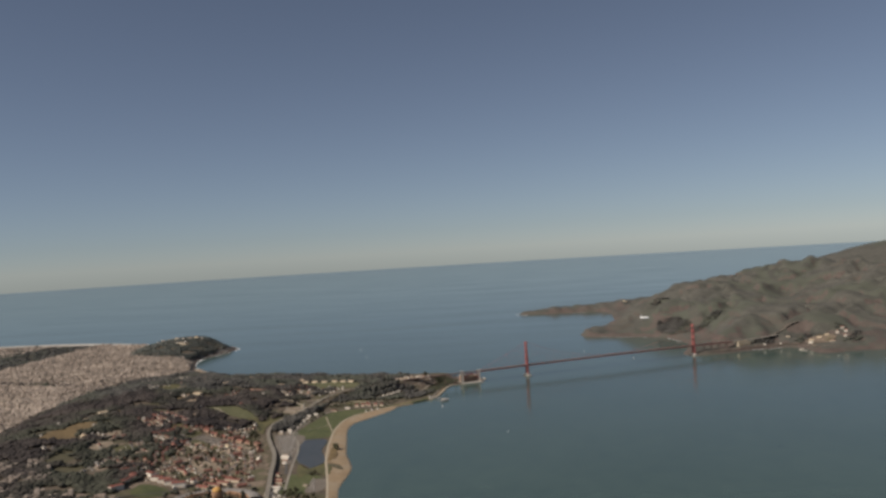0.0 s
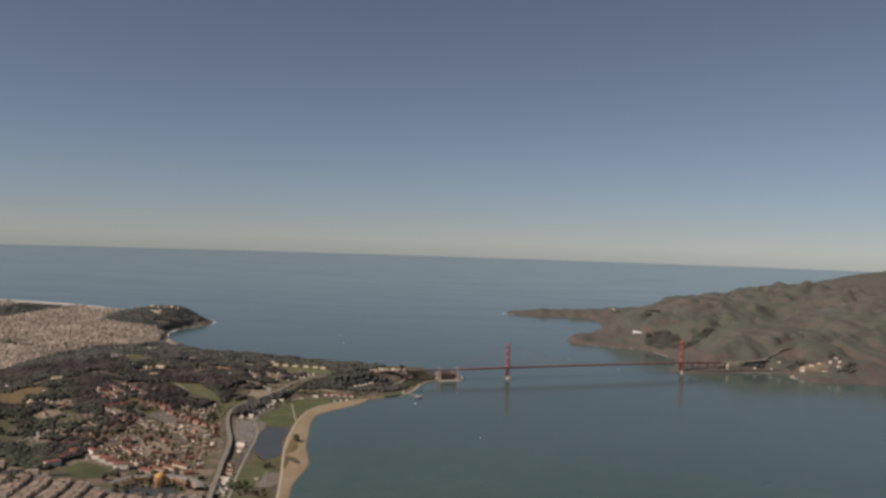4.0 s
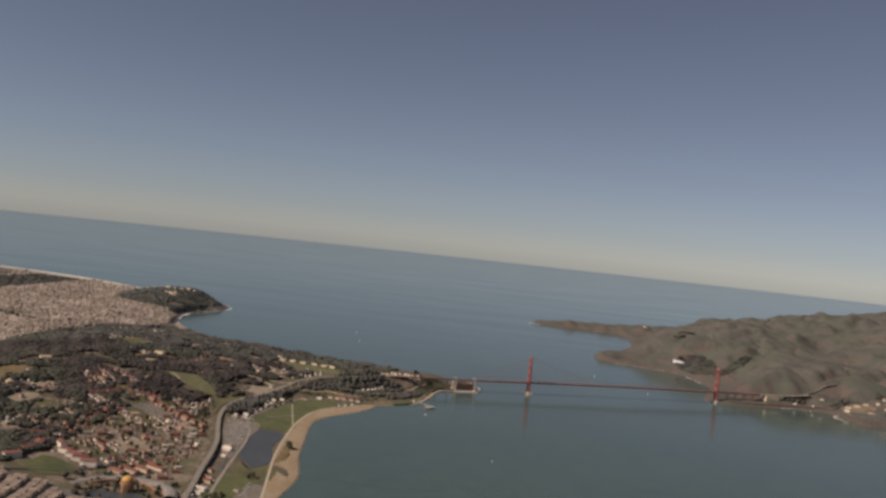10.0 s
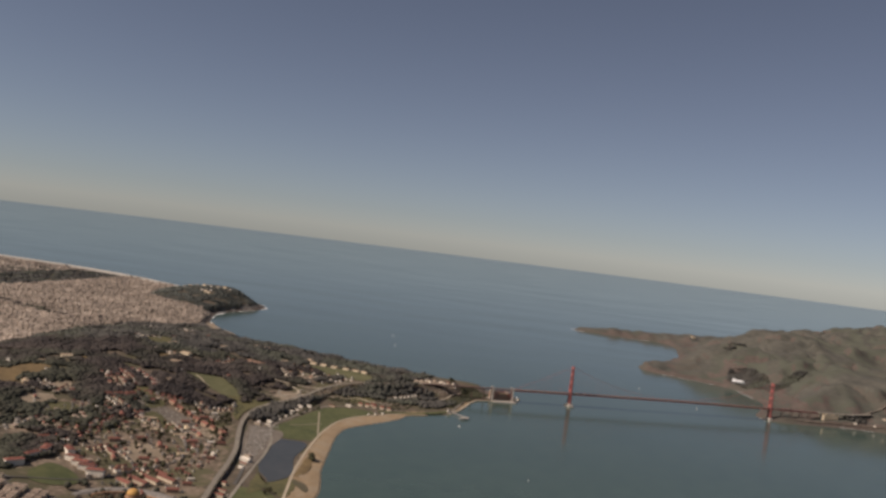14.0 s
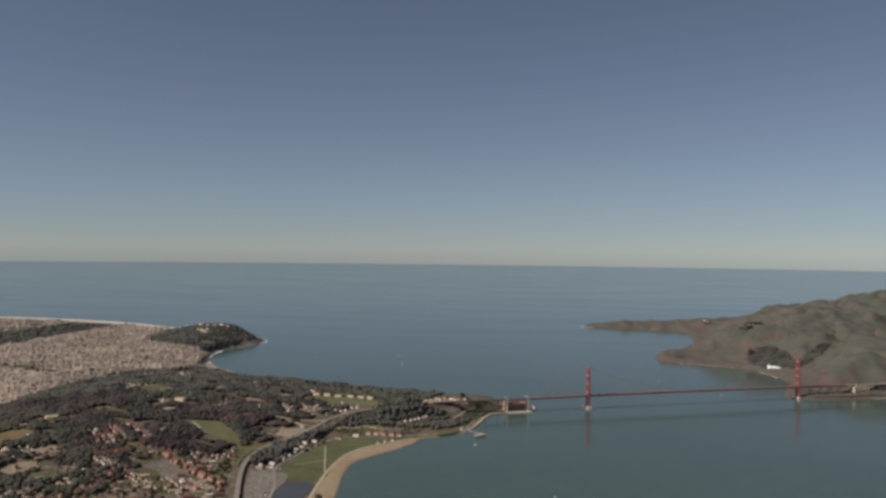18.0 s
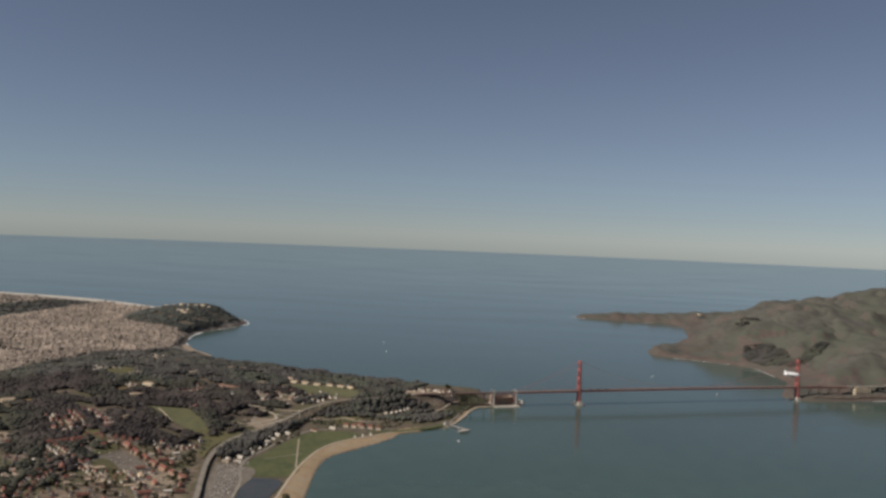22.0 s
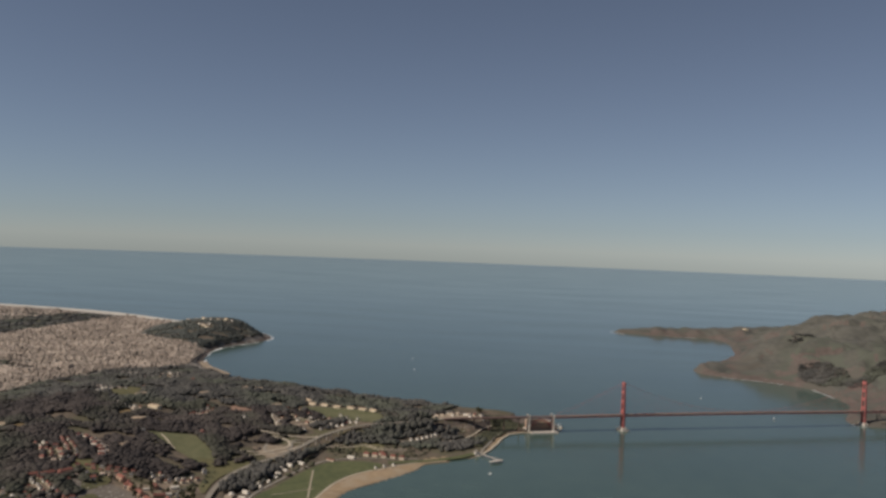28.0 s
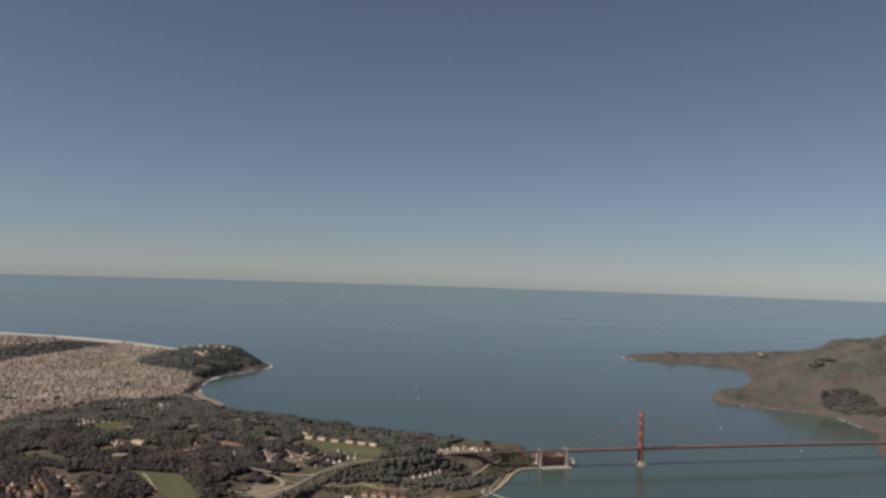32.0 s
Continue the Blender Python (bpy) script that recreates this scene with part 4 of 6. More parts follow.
ribbon("coast_trail", [(-72, -33), (-79, -28.6), (-86, -18), (-83, -9), (-86, 1), (-98, 12)], 0.5, M_PATH, 0.3, 40, "footpath over the earthworks", "path")
ribbon("cemetery_path", [(-53, -90), (-50.8, -87.7), (-46, -83), (-42, -79)], 0.6, M_PATH, 0.4, 40, "pale path through the cemetery", "path")
ribbon("forest_road", [(90, -104), (77, -104), (66, -101), (50, -108), (20, -128)], 0.9, M_PALE_ROAD, 0.4, 40, "pale road through the woods", "road")
ribbon("fort_road", [(-84, 30.5), (-90, 30.5), (-104, 32), (-120, 33.6), (-133, 37), (-139, 45)], 0.8, M_PALE_ROAD, 0.35, 50, "shore road to the old fort", "road")
ribbon("post_road", [(86, -52), (60, -46), (44, -52), (30, -62), (8, -60), (-10, -58)], 0.8, M_ASPHALT, 0.25, 50, "street through the old army post", "road")
ribbon("gate_road", [(116, -74), (98, -56), (84, -52), (70, -62), (52, -76)], 0.8, M_ASPHALT, 0.25, 50, "street between the long sheds", "road")
ribbon("road_cutting", [(-231, 268), (-236.5, 275.5), (-242.5, 283), (-250, 291.5), (-253, 298), (-255, 306)], 1.5, M_LOT, 0.4, 60, "pale road cutting above the bridge's far end", "road", north=True)
patch("post_meadow", [(-246, 311), (-246, 318), (-242, 324), (-235, 320), (-233, 310)], M_CHAPARRAL, 0.35, "green meadow behind the far army post", "meadow", north=True, wobble=0.08)
patch("post_terrace", [(-228, 300), (-231, 312), (-226, 320), (-216, 318), (-212, 306), (-219, 299)], M_YARD, 0.3, "tan yards of the far army post", "yard", north=True, wobble=0.06)
ribbon("harbour_road", [(-209.5, 222), (-214, 238), (-222.5, 259), (-225.5, 276), (-225.5, 289), (-218, 299), (-204, 300), (-194, 312)], 0.8, M_BARE, 0.3, 90, "pale shore road to the far army post", "road", north=True)
ribbon("shore_lawn", [(-61, -2), (-66, 8), (-73, 17), (-80, 24.5), (-86, 28)], 3.4, M_GRASS, 0.2, 50, "bright green lawn by the wharf", "lawn")
ribbon("seawall", [(-84, 30.2), (-90, 32.2), (-105, 35), (-122, 37.4), (-128.6, 39.8), (-132.2, 44.5), (-135, 51), (-138.6, 58), (-146, 61.2), (-153, 60.8)], 0.7, M_LIGHT_ROAD, 0.4, 70, "pale stone seawall round the point", "seawall", thick=0.5)


def surf(line, width, seed, n=70):
    """A ragged band of foam on the water along a shore."""
    c = curve(line, n)
    rng = np.random.RandomState(seed)
    d = np.gradient(c, axis=0)
    side = np.stack([d[:, 1], -d[:, 0]], 1) / np.hypot(*d.T)[:, None]
    w = width * (0.25 + 0.75 * np.abs(np.convolve(rng.normal(0, 1, n), [0.3, 0.4, 0.3], "same")))
    a, b = c + side * (w * 0.5)[:, None], c - side * (w * 0.5)[:, None]
    v = [(*p, 0.05) for p in a] + [(*p, 0.05) for p in b]
    f = [(i, n + i, n + i + 1, i + 1) for i in range(n - 1) if rng.rand() < 0.86]
    me = mesh_of("surf", v, f, M_FOAM)
    if me.polygons[0].normal.z < 0:
        me.flip_normals()
    return tagged(new("surf", me), "white surf breaking along the shore", "surf", kind="structure")


ribbon("ocean_beach", [(-512, -292), (-556, -380), (-584, -475), (-598, -570), (-625, -800)], 18, M_DUNE, 0.5, 50, "long pale ocean beach", "beach", thick=1.5)
ribbon("cove_beach", [(-232, -140), (-243, -144), (-257, -157), (-269, -168), (-284, -177)], 5.0, M_BARE, 0.3, 40, "pale curved sand beach below the cliffs", "beach", thick=1.0)
surf([(-150, 61.2), (-154, 61.6), (-160, 59.5)], 1.3, 1, 30)
surf([(-236, -139.5), (-244.5, -143), (-255, -153.5), (-267, -166), (-283, -174.5), (-296, -181)], 2.6, 2)
surf([(-425, -185.5), (-436, -185), (-447, -187.5)], 2.5, 3, 30)
surf([(-516, -292), (-540, -337), (-566, -382), (-596, -475), (-612, -570)], 17.0, 4, 50)
surf([(-360, 168), (-356, 182), (-350, 195), (-343, 205)], 1.2, 5, 40)
surf([(-326, 219), (-310, 222), (-296, 224)], 1.3, 6, 40)
surf([(-672, 105), (-664, 108), (-655, 118)], 4.0, 7, 30)
surf([(-214, 210), (-208, 209.6), (-204, 214)], 0.9, 8, 30)
surf([(-219, 258), (-221.8, 268), (-222, 280)], 0.9, 9, 40)
surf([(-318, -189), (-345, -195.5), (-372, -196), (-392, -191), (-415, -187)], 2.0, 10, 60)
surf([(-455, -192), (-470, -203), (-486, -216)], 2.4, 11, 40)
surf([(-655, 150), (-652, 170), (-649, 190)], 2.5, 12, 30)

def scatter(region, gap, seed, keep=1.0):
    r = np.random.RandomState(seed)
    reg = np.asarray(region, float)
    x0, y0, x1, y1 = *reg.min(0), *reg.max(0)
    gx, gy = np.meshgrid(np.arange(x0, x1, gap), np.arange(y0, y1, gap))
    x, y = gx.ravel() + r.uniform(-0.5, 0.5, gx.size) * gap, gy.ravel() + r.uniform(-0.5, 0.5, gx.size) * gap
    ok = inside(region, x, y) & (r.rand(len(x)) < keep)
    return x[ok], y[ok]


# ---- houses ----
HOUSES = {}
# Red barracks tiles given a sandy tone: the glare of full sun is in the colour.
M_SUNLIT_ROOF = material("sunlit_tile_roof", (0.34, 0.26, 0.18), (0.48, 0.37, 0.26), 0.9, 0.9, per_object=0.25)
M_CREAM = material("cream_plaster_wall", (0.60, 0.51, 0.36), (0.74, 0.64, 0.47), 0.8, 0.85, per_object=0.15)
M_TAN_ROOF = material("tan_gravel_roof", (0.24, 0.185, 0.145), (0.39, 0.305, 0.245), 0.9, 0.9, per_object=0.4)


def house_kind(kind, w, d, h, wall, roof, rise, hip=0.0, chimney=0, porch=False, label="", flat=False):
    """A small building: walls on a plinth, a roof with eaves, and chimneys or a porch; kept as a pattern to copy."""
    ob = tagged(new(kind), label, "building")
    part("body", Shape().box((0, 0, -0.8), (w, d, h + 0.8)).mesh(kind + "_body", wall), ob)
    r = Shape()
    if flat:
        r.box((0, 0, h), (w * 1.02, d * 1.02, 0.1)).box((w * 0.2, 0, h + 0.1), (w * 0.2, d * 0.3, 0.2))
    else:
        r.gable((0, 0, h), (w * 1.08, d * 1.14, rise), 0, 0, hip)
    part("roof", r.mesh(kind + "_roof", roof), ob)
    for k in range(chimney):
        part("chimney", Shape().box(((k + 0.5) / chimney * w - w / 2, d * 0.12, h + rise * 0.3), (0.14, 0.14, rise * 0.9)).mesh(kind + "_chimney", M_BRICK), ob)
    if porch:
        part("porch", Shape().box((0, -d / 2 - 0.16, -0.2), (w * 0.86, 0.32, h * 0.8)).gable((0, -d / 2 - 0.2, h * 0.6), (w * 0.9, 0.5, 0.14)).mesh(kind + "_porch", wall), ob)
    HOUSES[kind] = [ob, False]


def put_house(kind, x, y, turn, grow=1.0, north=False):
    ob, used = HOUSES[kind]
    m = pose(x, y, float(ground_z(x, y, 0.1, north)), 0, 0, turn) @ Matrix.Diagonal((grow, grow, grow ** 0.8, 1))
    if not used:
        ob.matrix_basis = m
        HOUSES[kind][1] = True
        return ob
    new_ob = copy_thing(ob, m)
    new_ob.matrix_basis = m
    return new_ob


house_kind("white_cottage", 1.5, 1.0, 0.75, M_WHITE, M_GREY_ROOF, 0.45, 0.2, 1, False, "white timber cottage with a grey shingle roof")
house_kind("red_roofed_cottage", 1.6, 1.1, 0.75, M_BEIGE, M_RED_ROOF, 0.5, 0.25, 1, False, "beige cottage with a red tile roof")
house_kind("officer_house", 2.0, 1.4, 1.0, M_WHITE, M_RED_ROOF, 0.6, 0.5, 2, True, "white two-storey officers' house with red hipped roof")
house_kind("white_barracks", 4.4, 1.5, 0.85, M_CREAM, M_SUNLIT_ROOF, 0.4, 0.7, 2, True, "long cream barracks with porch and tile roof in a pale sunlit tone")
house_kind("brick_barracks", 4.4, 1.4, 1.2, M_BRICK, M_RED_ROOF, 0.55, 0.4, 2, True, "long red-brick barracks with red roof")
house_kind("warehouse", 3.2, 1.5, 0.8, M_WHITE, M_PALE_ROOF, 0.4, 0.0, 0, False, "long white warehouse with a pale metal roof")
house_kind("long_shed", 7.5, 2.0, 0.8, M_BEIGE, M_RED_ROOF, 0.5, 0.0, 0, False, "long low shed with a red roof")
house_kind("office_block", 5.4, 2.4, 1.7, M_WHITE, M_RED_ROOF, 0.45, 0.8, 0, False, "large beige office block with red tile roof")
house_kind("flat_block", 3.0, 2.0, 0.7, M_BEIGE, M_TAN_ROOF, 0, 0, 0, False, "beige flat-roofed service building", True)
house_kind("town_house", 1.0, 2.0, 0.95, M_TAN_WALL, M_TAN_ROOF, 0, 0, 0, False, "pale stucco row house with a flat tan roof", True)
house_kind("pale_town_house", 1.05, 2.0, 1.05, M_BEIGE, M_TAN_ROOF, 0, 0, 0, False, "beige row house with a tan flat roof", True)
rng = np.random.RandomState(4)
BUILT = []


def put(kind, x, y, turn, grow=1.0, north=False, group=""):
    BUILT.append((x, y, HOUSES[kind][0].name))
    ob = put_house(kind, x, y, turn, grow, north)
    if group:
        tagged(ob, group=group)
    return ob


for x, y in ((-134.5, -55.5), (-132.6, -49), (-130.6, -42.4), (-129.4, -35.4), (-129, -29.7), (-130, -25)):
    put("white_barracks", x - 2, y, 72 + rng.uniform(-6, 6), 0.85, group="barracks row")
put("white_barracks", -141, -59, 40, 1.2)
for x, y in ((-118, -61.4), (-113.4, -53.7), (-112.7, -49.9), (-102.4, -61.2), (-101.3, -51.3), (-98.4, -46.1), (-110.6, -42.3), (-117.7, -36.5), (-113.8, -32.8), (-111.9, -27.1), (-98.2, -32.6), (-100.3, -30.7), (-102.8, -29.7), (-105.5, -28.8), (-94, -55), (-90, -50), (-96, -58), (-107, -47), (-119, -56), (-88, -44), (-92, -38)):
    put("white_cottage" if rng.rand() < 0.7 else "red_roofed_cottage", x, y, rng.uniform(20, 80), rng.uniform(0.7, 1.1), group="hilltop houses")
for x, y in ((-69, -12.4), (-69, -9), (-68.6, -5.4), (-68, -1.6), (-67.6, 2), (-72, -7)):
    put("red_roofed_cottage", x, y, 80, 1.35, group="coast guard houses")
put("warehouse", -63, -17, 80, 0.8)
put("long_shed", -57.5, -23.5, 62, 0.5)
for x, y in ((-8.5, -35.6), (-16.2, -34.3), (-23.1, -33.5), (-28.8, -33), (-33.5, -33.5), (-38.6, -32.8), (-45.3, -33.2), (-49.2, -30.2), (-20, -36.5), (-41, -36)):
    put("warehouse", x, y - 2.2, 68 + rng.uniform(-12, 12), rng.uniform(0.55, 0.85), group="airfield warehouses")
for x, y in ((-51.5, -4.6), (-54.5, -2), (-57.5, 0.8)):
    put("white_cottage", x, y, 45, 0.75, group="beach huts")
put("white_cottage", -85, 29, 20, 1.6)
for x, y in ((-99.5, 1), (-101.5, 3.4), (-103.6, 5.2), (-105.7, 6.7), (-107.8, 8.2), (-110, 9.4)):
    put("white_cottage", x, y - 1.4, 40, 1.0, group="terrace houses")
for x, y, k, g in ((-136, 12, "flat_block", 0.9), (-131, 8, "flat_block", 0.7), (-138, 19, "flat_block", 0.8), (-140, 14, "flat_block", 0.7), (-127, 6, "flat_block", 0.8), (-139, 25, "white_cottage", 1.2), (-133, 15, "flat_block", 0.6)):
    put(k, x, y, rng.uniform(20, 60), g, group="toll plaza buildings")
for a, (x, y) in zip(np.linspace(20, 150, 7), ((-33.4, -112.5), (-33.3, -109), (-31.5, -106), (-28.5, -103), (-24.5, -99), (-21, -96), (-17.4, -94))):
    put("officer_house", x, y, a, 1.0, group="curved officers' row")
for x, y in ((-14, -107), (-10, -104), (-17, -111), (-5, -108), (-12, -113)):
    put("red_roofed_cottage", x, y, rng.uniform(0, 180), 1.2, group="hillside cottages")
for x, y in ((-196, -163), (-198, -158), (-199.5, -153), (-203, -161), (-190, -158), (-186, -152), (-193, -150)):
    put("white_barracks", x, y, rng.uniform(20, 60), 0.7, group="western housing")
for x, y in ((12.7, -100.3), (8, -97.5), (3, -94.5)):
    put("brick_barracks", x, y, 150, 1.0, group="brick barracks")
for k in range(7):
    put("brick_barracks", -2.6 + 4.1 * k, -78.2 + 5.3 * k, 52, 1.0, group="brick barracks")
for x, y in ((1.1, -84.5), (-0.4, -73.6), (2.5, -68.5)):
    put("officer_house", x + 2, y, -58, 1.1)
for x, y in ((21.3, -84.9), (21.8, -80.2), (26.5, -74), (38.7, -66), (33.3, -64.5), (17.1, -63.8), (26.8, -56.1), (41, -50.7), (50.7, -51.7), (47.4, -47), (5.3, -94.9), (24, -60), (20, -58), (36, -58), (45, -56), (30, -52.5), (54, -57), (57, -47), (62, -52), (66, -46), (60, -62), (68, -66), (48, -70), (42, -76), (34, -82), (28, -90), (56, -72), (72, -54), (76, -48), (14, -57)):
    put(("white_cottage", "brick_barracks", "officer_house", "red_roofed_cottage", "white_barracks")[rng.randint(5)], x, y, rng.choice((-58, 32, 20)) + rng.uniform(-6, 6), rng.uniform(0.75, 1.05), group="old post buildings")
put("white_cottage", -26.3, -60.1, 30, 1.5)
for a, (x, y) in zip((-60, -35, -5, 25, 60, 75, 80, 82), ((105.7, -78), (97, -78), (88.8, -78.5), (84.8, -73), (90.5, -68), (92.5, -64.5), (94, -61.5), (95.5, -58))):
    put("office_block", x, y, a + 20, 0.95, group="beige office ring")
for x, y, a, g in ((95.6, -47.8, 62, 1.0), (91.5, -45.8, 62, 1.0), (88, -43.6, 62, 1.0), (84.5, -40, 62, 1.0), (80.5, -43.5, 62, 0.8), (74.7, -64, 50, 0.8), (76, -38, 62, 0.7)):
    put("long_shed", x, y, a, g, group="long red-roofed sheds")
put("long_shed", 90.5, -20.6, 75, 0.5)
put("warehouse", 100.3, -19, 75, 1.1)
put("warehouse", 51.4, -26.4, 60, 1.3)
put("flat_block", 46, -27.5, 60, 0.9)
put("flat_block", -2.6, -41, 82, 0.9)
put("warehouse", -2.2, -36.5, 82, 0.7)
put("warehouse", 108, -20, 75, 0.9)
put("flat_block", 97, -8.5, 70, 0.6)
for x, y, k, g in ((-223.6, 303.4, "white_barracks", 0.8), (-227.2, 310.5, "white_barracks", 0.8), (-228.3, 316.5, "white_barracks", 0.7), (-229.9, 324.9, "officer_house", 1.1), (-235.5, 331, "officer_house", 1.2), (-226.5, 330, "officer_house", 1.1), (-221.9, 327.4, "officer_house", 1.1), (-217.3, 300.4, "warehouse", 0.9), (-210.9, 313.5, "long_shed", 0.55), (-226.5, 270, "warehouse", 0.6), (-235.3, 271.1, "white_cottage", 1.1), (-235.4, 290.4, "flat_block", 0.8), (-227, 282, "white_cottage", 0.8), (-210.5, 214.8, "white_cottage", 0.8)):
    put(k, x, y, rng.uniform(50, 90), g, True, "army post across the strait")
for x, y, k, g, a in ((86, -21.6, "long_shed", 0.45, 75), (92, -19.4, "red_roofed_cottage", 1.2, 75), (96, -21, "long_shed", 0.4, 75), (104, -18.6, "warehouse", 0.7, 75), (80, -23, "red_roofed_cottage", 1.0, 70), (55, -26, "long_shed", 0.4, 65), (60, -25, "warehouse", 0.6, 65), (112, -17, "white_cottage", 1.0, 75), (114, -15.5, "white_cottage", 0.9, 75), (116, -17.2, "white_cottage", 1.1, 75), (117.5, -14.6, "flat_block", 0.4, 75), (110, -15.6, "white_cottage", 0.8, 75), (-4, -41, "warehouse", 0.9, 20), (-2, -37.5, "flat_block", 0.6, 20)):
    put(k, x, y, a, g, group="shore road buildings")
for x, y, k, g in ((-131.5, 11.5, "flat_block", 0.5), (-134.5, 18, "warehouse", 0.6), (-132, 20.5, "white_cottage", 1.0), (-128.5, 13, "white_cottage", 0.9), (-136.5, 22, "red_roofed_cottage", 1.0), (-135.5, 26, "white_cottage", 0.8), (-123.5, 5.5, "flat_block", 0.7), (-137.5, 9.5, "white_cottage", 0.9)):
    put(k, x, y, rng.uniform(20, 60), g, group="toll plaza buildings")
for cx, cy in zip(*scatter([(-88, -58), (-104, -65), (-118, -62), (-110, -46), (-112, -30), (-104, -22), (-98, -32), (-96, -46)], 4.4, 43, 0.6)):
    if min(math.hypot(cx - h[0], cy - h[1]) for h in BUILT) > 2.0 and min(math.hypot(cx - m[0], cy - m[1]) for m in mline) > 2.5:
        put("white_cottage" if rng.rand() < 0.5 else "red_roofed_cottage", cx, cy, rng.uniform(20, 80), rng.uniform(0.55, 0.9), group="hilltop houses")
for k in range(9):
    put("white_cottage", 90 - 3 * k + rng.uniform(-1, 1), -103.5 + 1.8 * (k % 2) + rng.uniform(-0.5, 0.5), rng.uniform(0, 20), rng.uniform(0.8, 1.1), group="lane of cottages")


def street(line, kinds, gap, off, group, seed, size=(0.7, 1.0)):
    """Houses along both sides of a street, facing it, with a few lots left empty."""
    r = np.random.RandomState(seed)
    c = spread(line, max(3, int(np.hypot(*np.diff(np.asarray(line, float), axis=0).T).sum() / gap) + 1))
    for (x, y), (dx, dy) in zip(c, np.gradient(c, axis=0)):
        a, q = math.degrees(math.atan2(dy, dx)), math.hypot(dx, dy) or 1.0
        for side in (-1, 1):
            px, py = x - dy / q * off * side + r.uniform(-0.3, 0.3), y + dx / q * off * side + r.uniform(-0.3, 0.3)
            if r.rand() > 0.14 and min(math.hypot(px - h[0], py - h[1]) for h in BUILT) > 1.7:
                put(kinds[r.randint(len(kinds))], px, py, a + (180 if side > 0 else 0) + r.uniform(-6, 6), r.uniform(*size), group=group)


RED, MIXED = ("red_roofed_cottage", "red_roofed_cottage", "officer_house", "white_cottage"), ("white_cottage", "white_cottage", "red_roofed_cottage", "flat_block")
PALE = ("white_cottage", "white_cottage", "white_cottage", "flat_block")
for i, (line, kinds, gap, off) in enumerate((
    ([(13, -99), (23, -85), (32, -72), (35, -62)], MIXED, 2.3, 1.5),
    ([(23, -68), (33, -57), (44, -50), (66, -47)], MIXED, 2.3, 1.4),
    ([(88, -56), (81, -52), (84, -46)], RED, 2.2, 1.4),
    ([(-3, -94), (-6, -86), (-9, -78)], RED, 2.4, 1.5),
    ([(78, -69), (68, -66), (74, -57)], RED, 2.5, 1.5),
    ([(14, -127), (24, -114), (12, -116)], MIXED, 3.0, 1.6),
    ([(72, -102), (56, -103), (63, -92)], MIXED, 2.8, 1.6),
    ([(-88, -93), (-96, -91), (-104, -92)], MIXED, 2.2, 1.4),
    ([(42, -46), (54, -42), (68, -38.5)], MIXED, 2.2, 1.4),
    ([(-18, -60), (-8, -66), (-14, -72)], MIXED, 2.6, 1.5),
    ([(40, -84), (52, -82), (62, -78)], RED, 2.6, 1.5),
    ([(30, -102), (42, -96), (48, -90)], MIXED, 2.8, 1.5),
    ([(-84, -127), (-82, -116), (-77, -112)], MIXED, 2.6, 1.4),
    ([(-206, -166), (-200, -172), (-192, -168)], MIXED, 3.0, 2.0),
    ([(-34, -112), (-33, -106), (-28, -99.5), (-20, -95)], PALE, 1.9, 1.0),
    ([(-17, -117), (-14, -109), (-6, -103)], MIXED, 2.0, 1.3),
    ([(-27, -114), (-20, -107), (-12, -101)], RED, 2.2, 1.3),
    ([(-213, -167), (-212, -160), (-196, -155)], PALE, 2.8, 1.2),
    ([(-207, -192), (-208, -184)], PALE, 2.8, 1.2),
    ([(-110, -152), (-107, -144), (-109, -136)], PALE, 3.2, 1.2),
)):
    street(line, kinds, gap, off, "old post streets", 60 + i)
# more buildings of the old post, along its streets
for cx, cy in zip(*scatter([(102, -56), (108, -27), (62, -35), (18, -46), (-8, -60), (-4, -90), (22, -100), (50, -106), (86, -82)], 3.7, 41, 0.8)):
    near = min(math.hypot(cx - h[0], cy - h[1]) for h in BUILT)
    if near > 2.6 and not inside([(15, -93), (6, -88), (3, -76), (15, -59.5), (29, -44), (35, -51), (27, -66), (25.5, -80)], np.array(cx), np.array(cy)) and min(math.hypot(cx - m[0], cy - m[1]) for m in mline) > 2.5:
        put(("red_roofed_cottage", "warehouse", "brick_barracks", "white_cottage", "white_cottage", "white_cottage", "flat_block")[rng.randint(7)], cx, cy, rng.choice((-58, 32)) + rng.uniform(-8, 8), rng.uniform(0.5, 0.85), group="old post buildings")
for cx, cy in zip(*scatter([(-90, -60), (-180, -80), (-200, -140), (-60, -160), (60, -150), (80, -100), (-20, -100)], 17, 42, 0.6)):
    put(("white_cottage", "red_roofed_cottage", "white_barracks")[rng.randint(3)], cx, cy, rng.uniform(0, 180), rng.uniform(0.9, 1.4), group="houses in the woods")
for x, y, k, g in ((-408, -232.5, "flat_block", 1.5), (-403, -228, "white_barracks", 1.0), (-411, -238, "white_cottage", 1.3), (-414, -231, "white_cottage", 1.2), (-450, -272, "white_cottage", 1.5), (-451, -266, "white_barracks", 1.2), (-452, -260, "flat_block", 1.2), (-453, -253, "white_barracks", 1.3), (-454, -247, "white_cottage", 1.5), (-455, -240, "flat_block", 1.4), (-454, -233, "white_barracks", 1.2), (-450, -226, "white_cottage", 1.4)):
    put(k, x, y, 65 + rng.uniform(-15, 15), g, group="ocean headland buildings")
# far headland buildings
for x, y in ((-672, 243), (-664, 240), (-655, 238)):
    put("white_barracks", x, y, 40, 1.0, True, "far headland buildings")

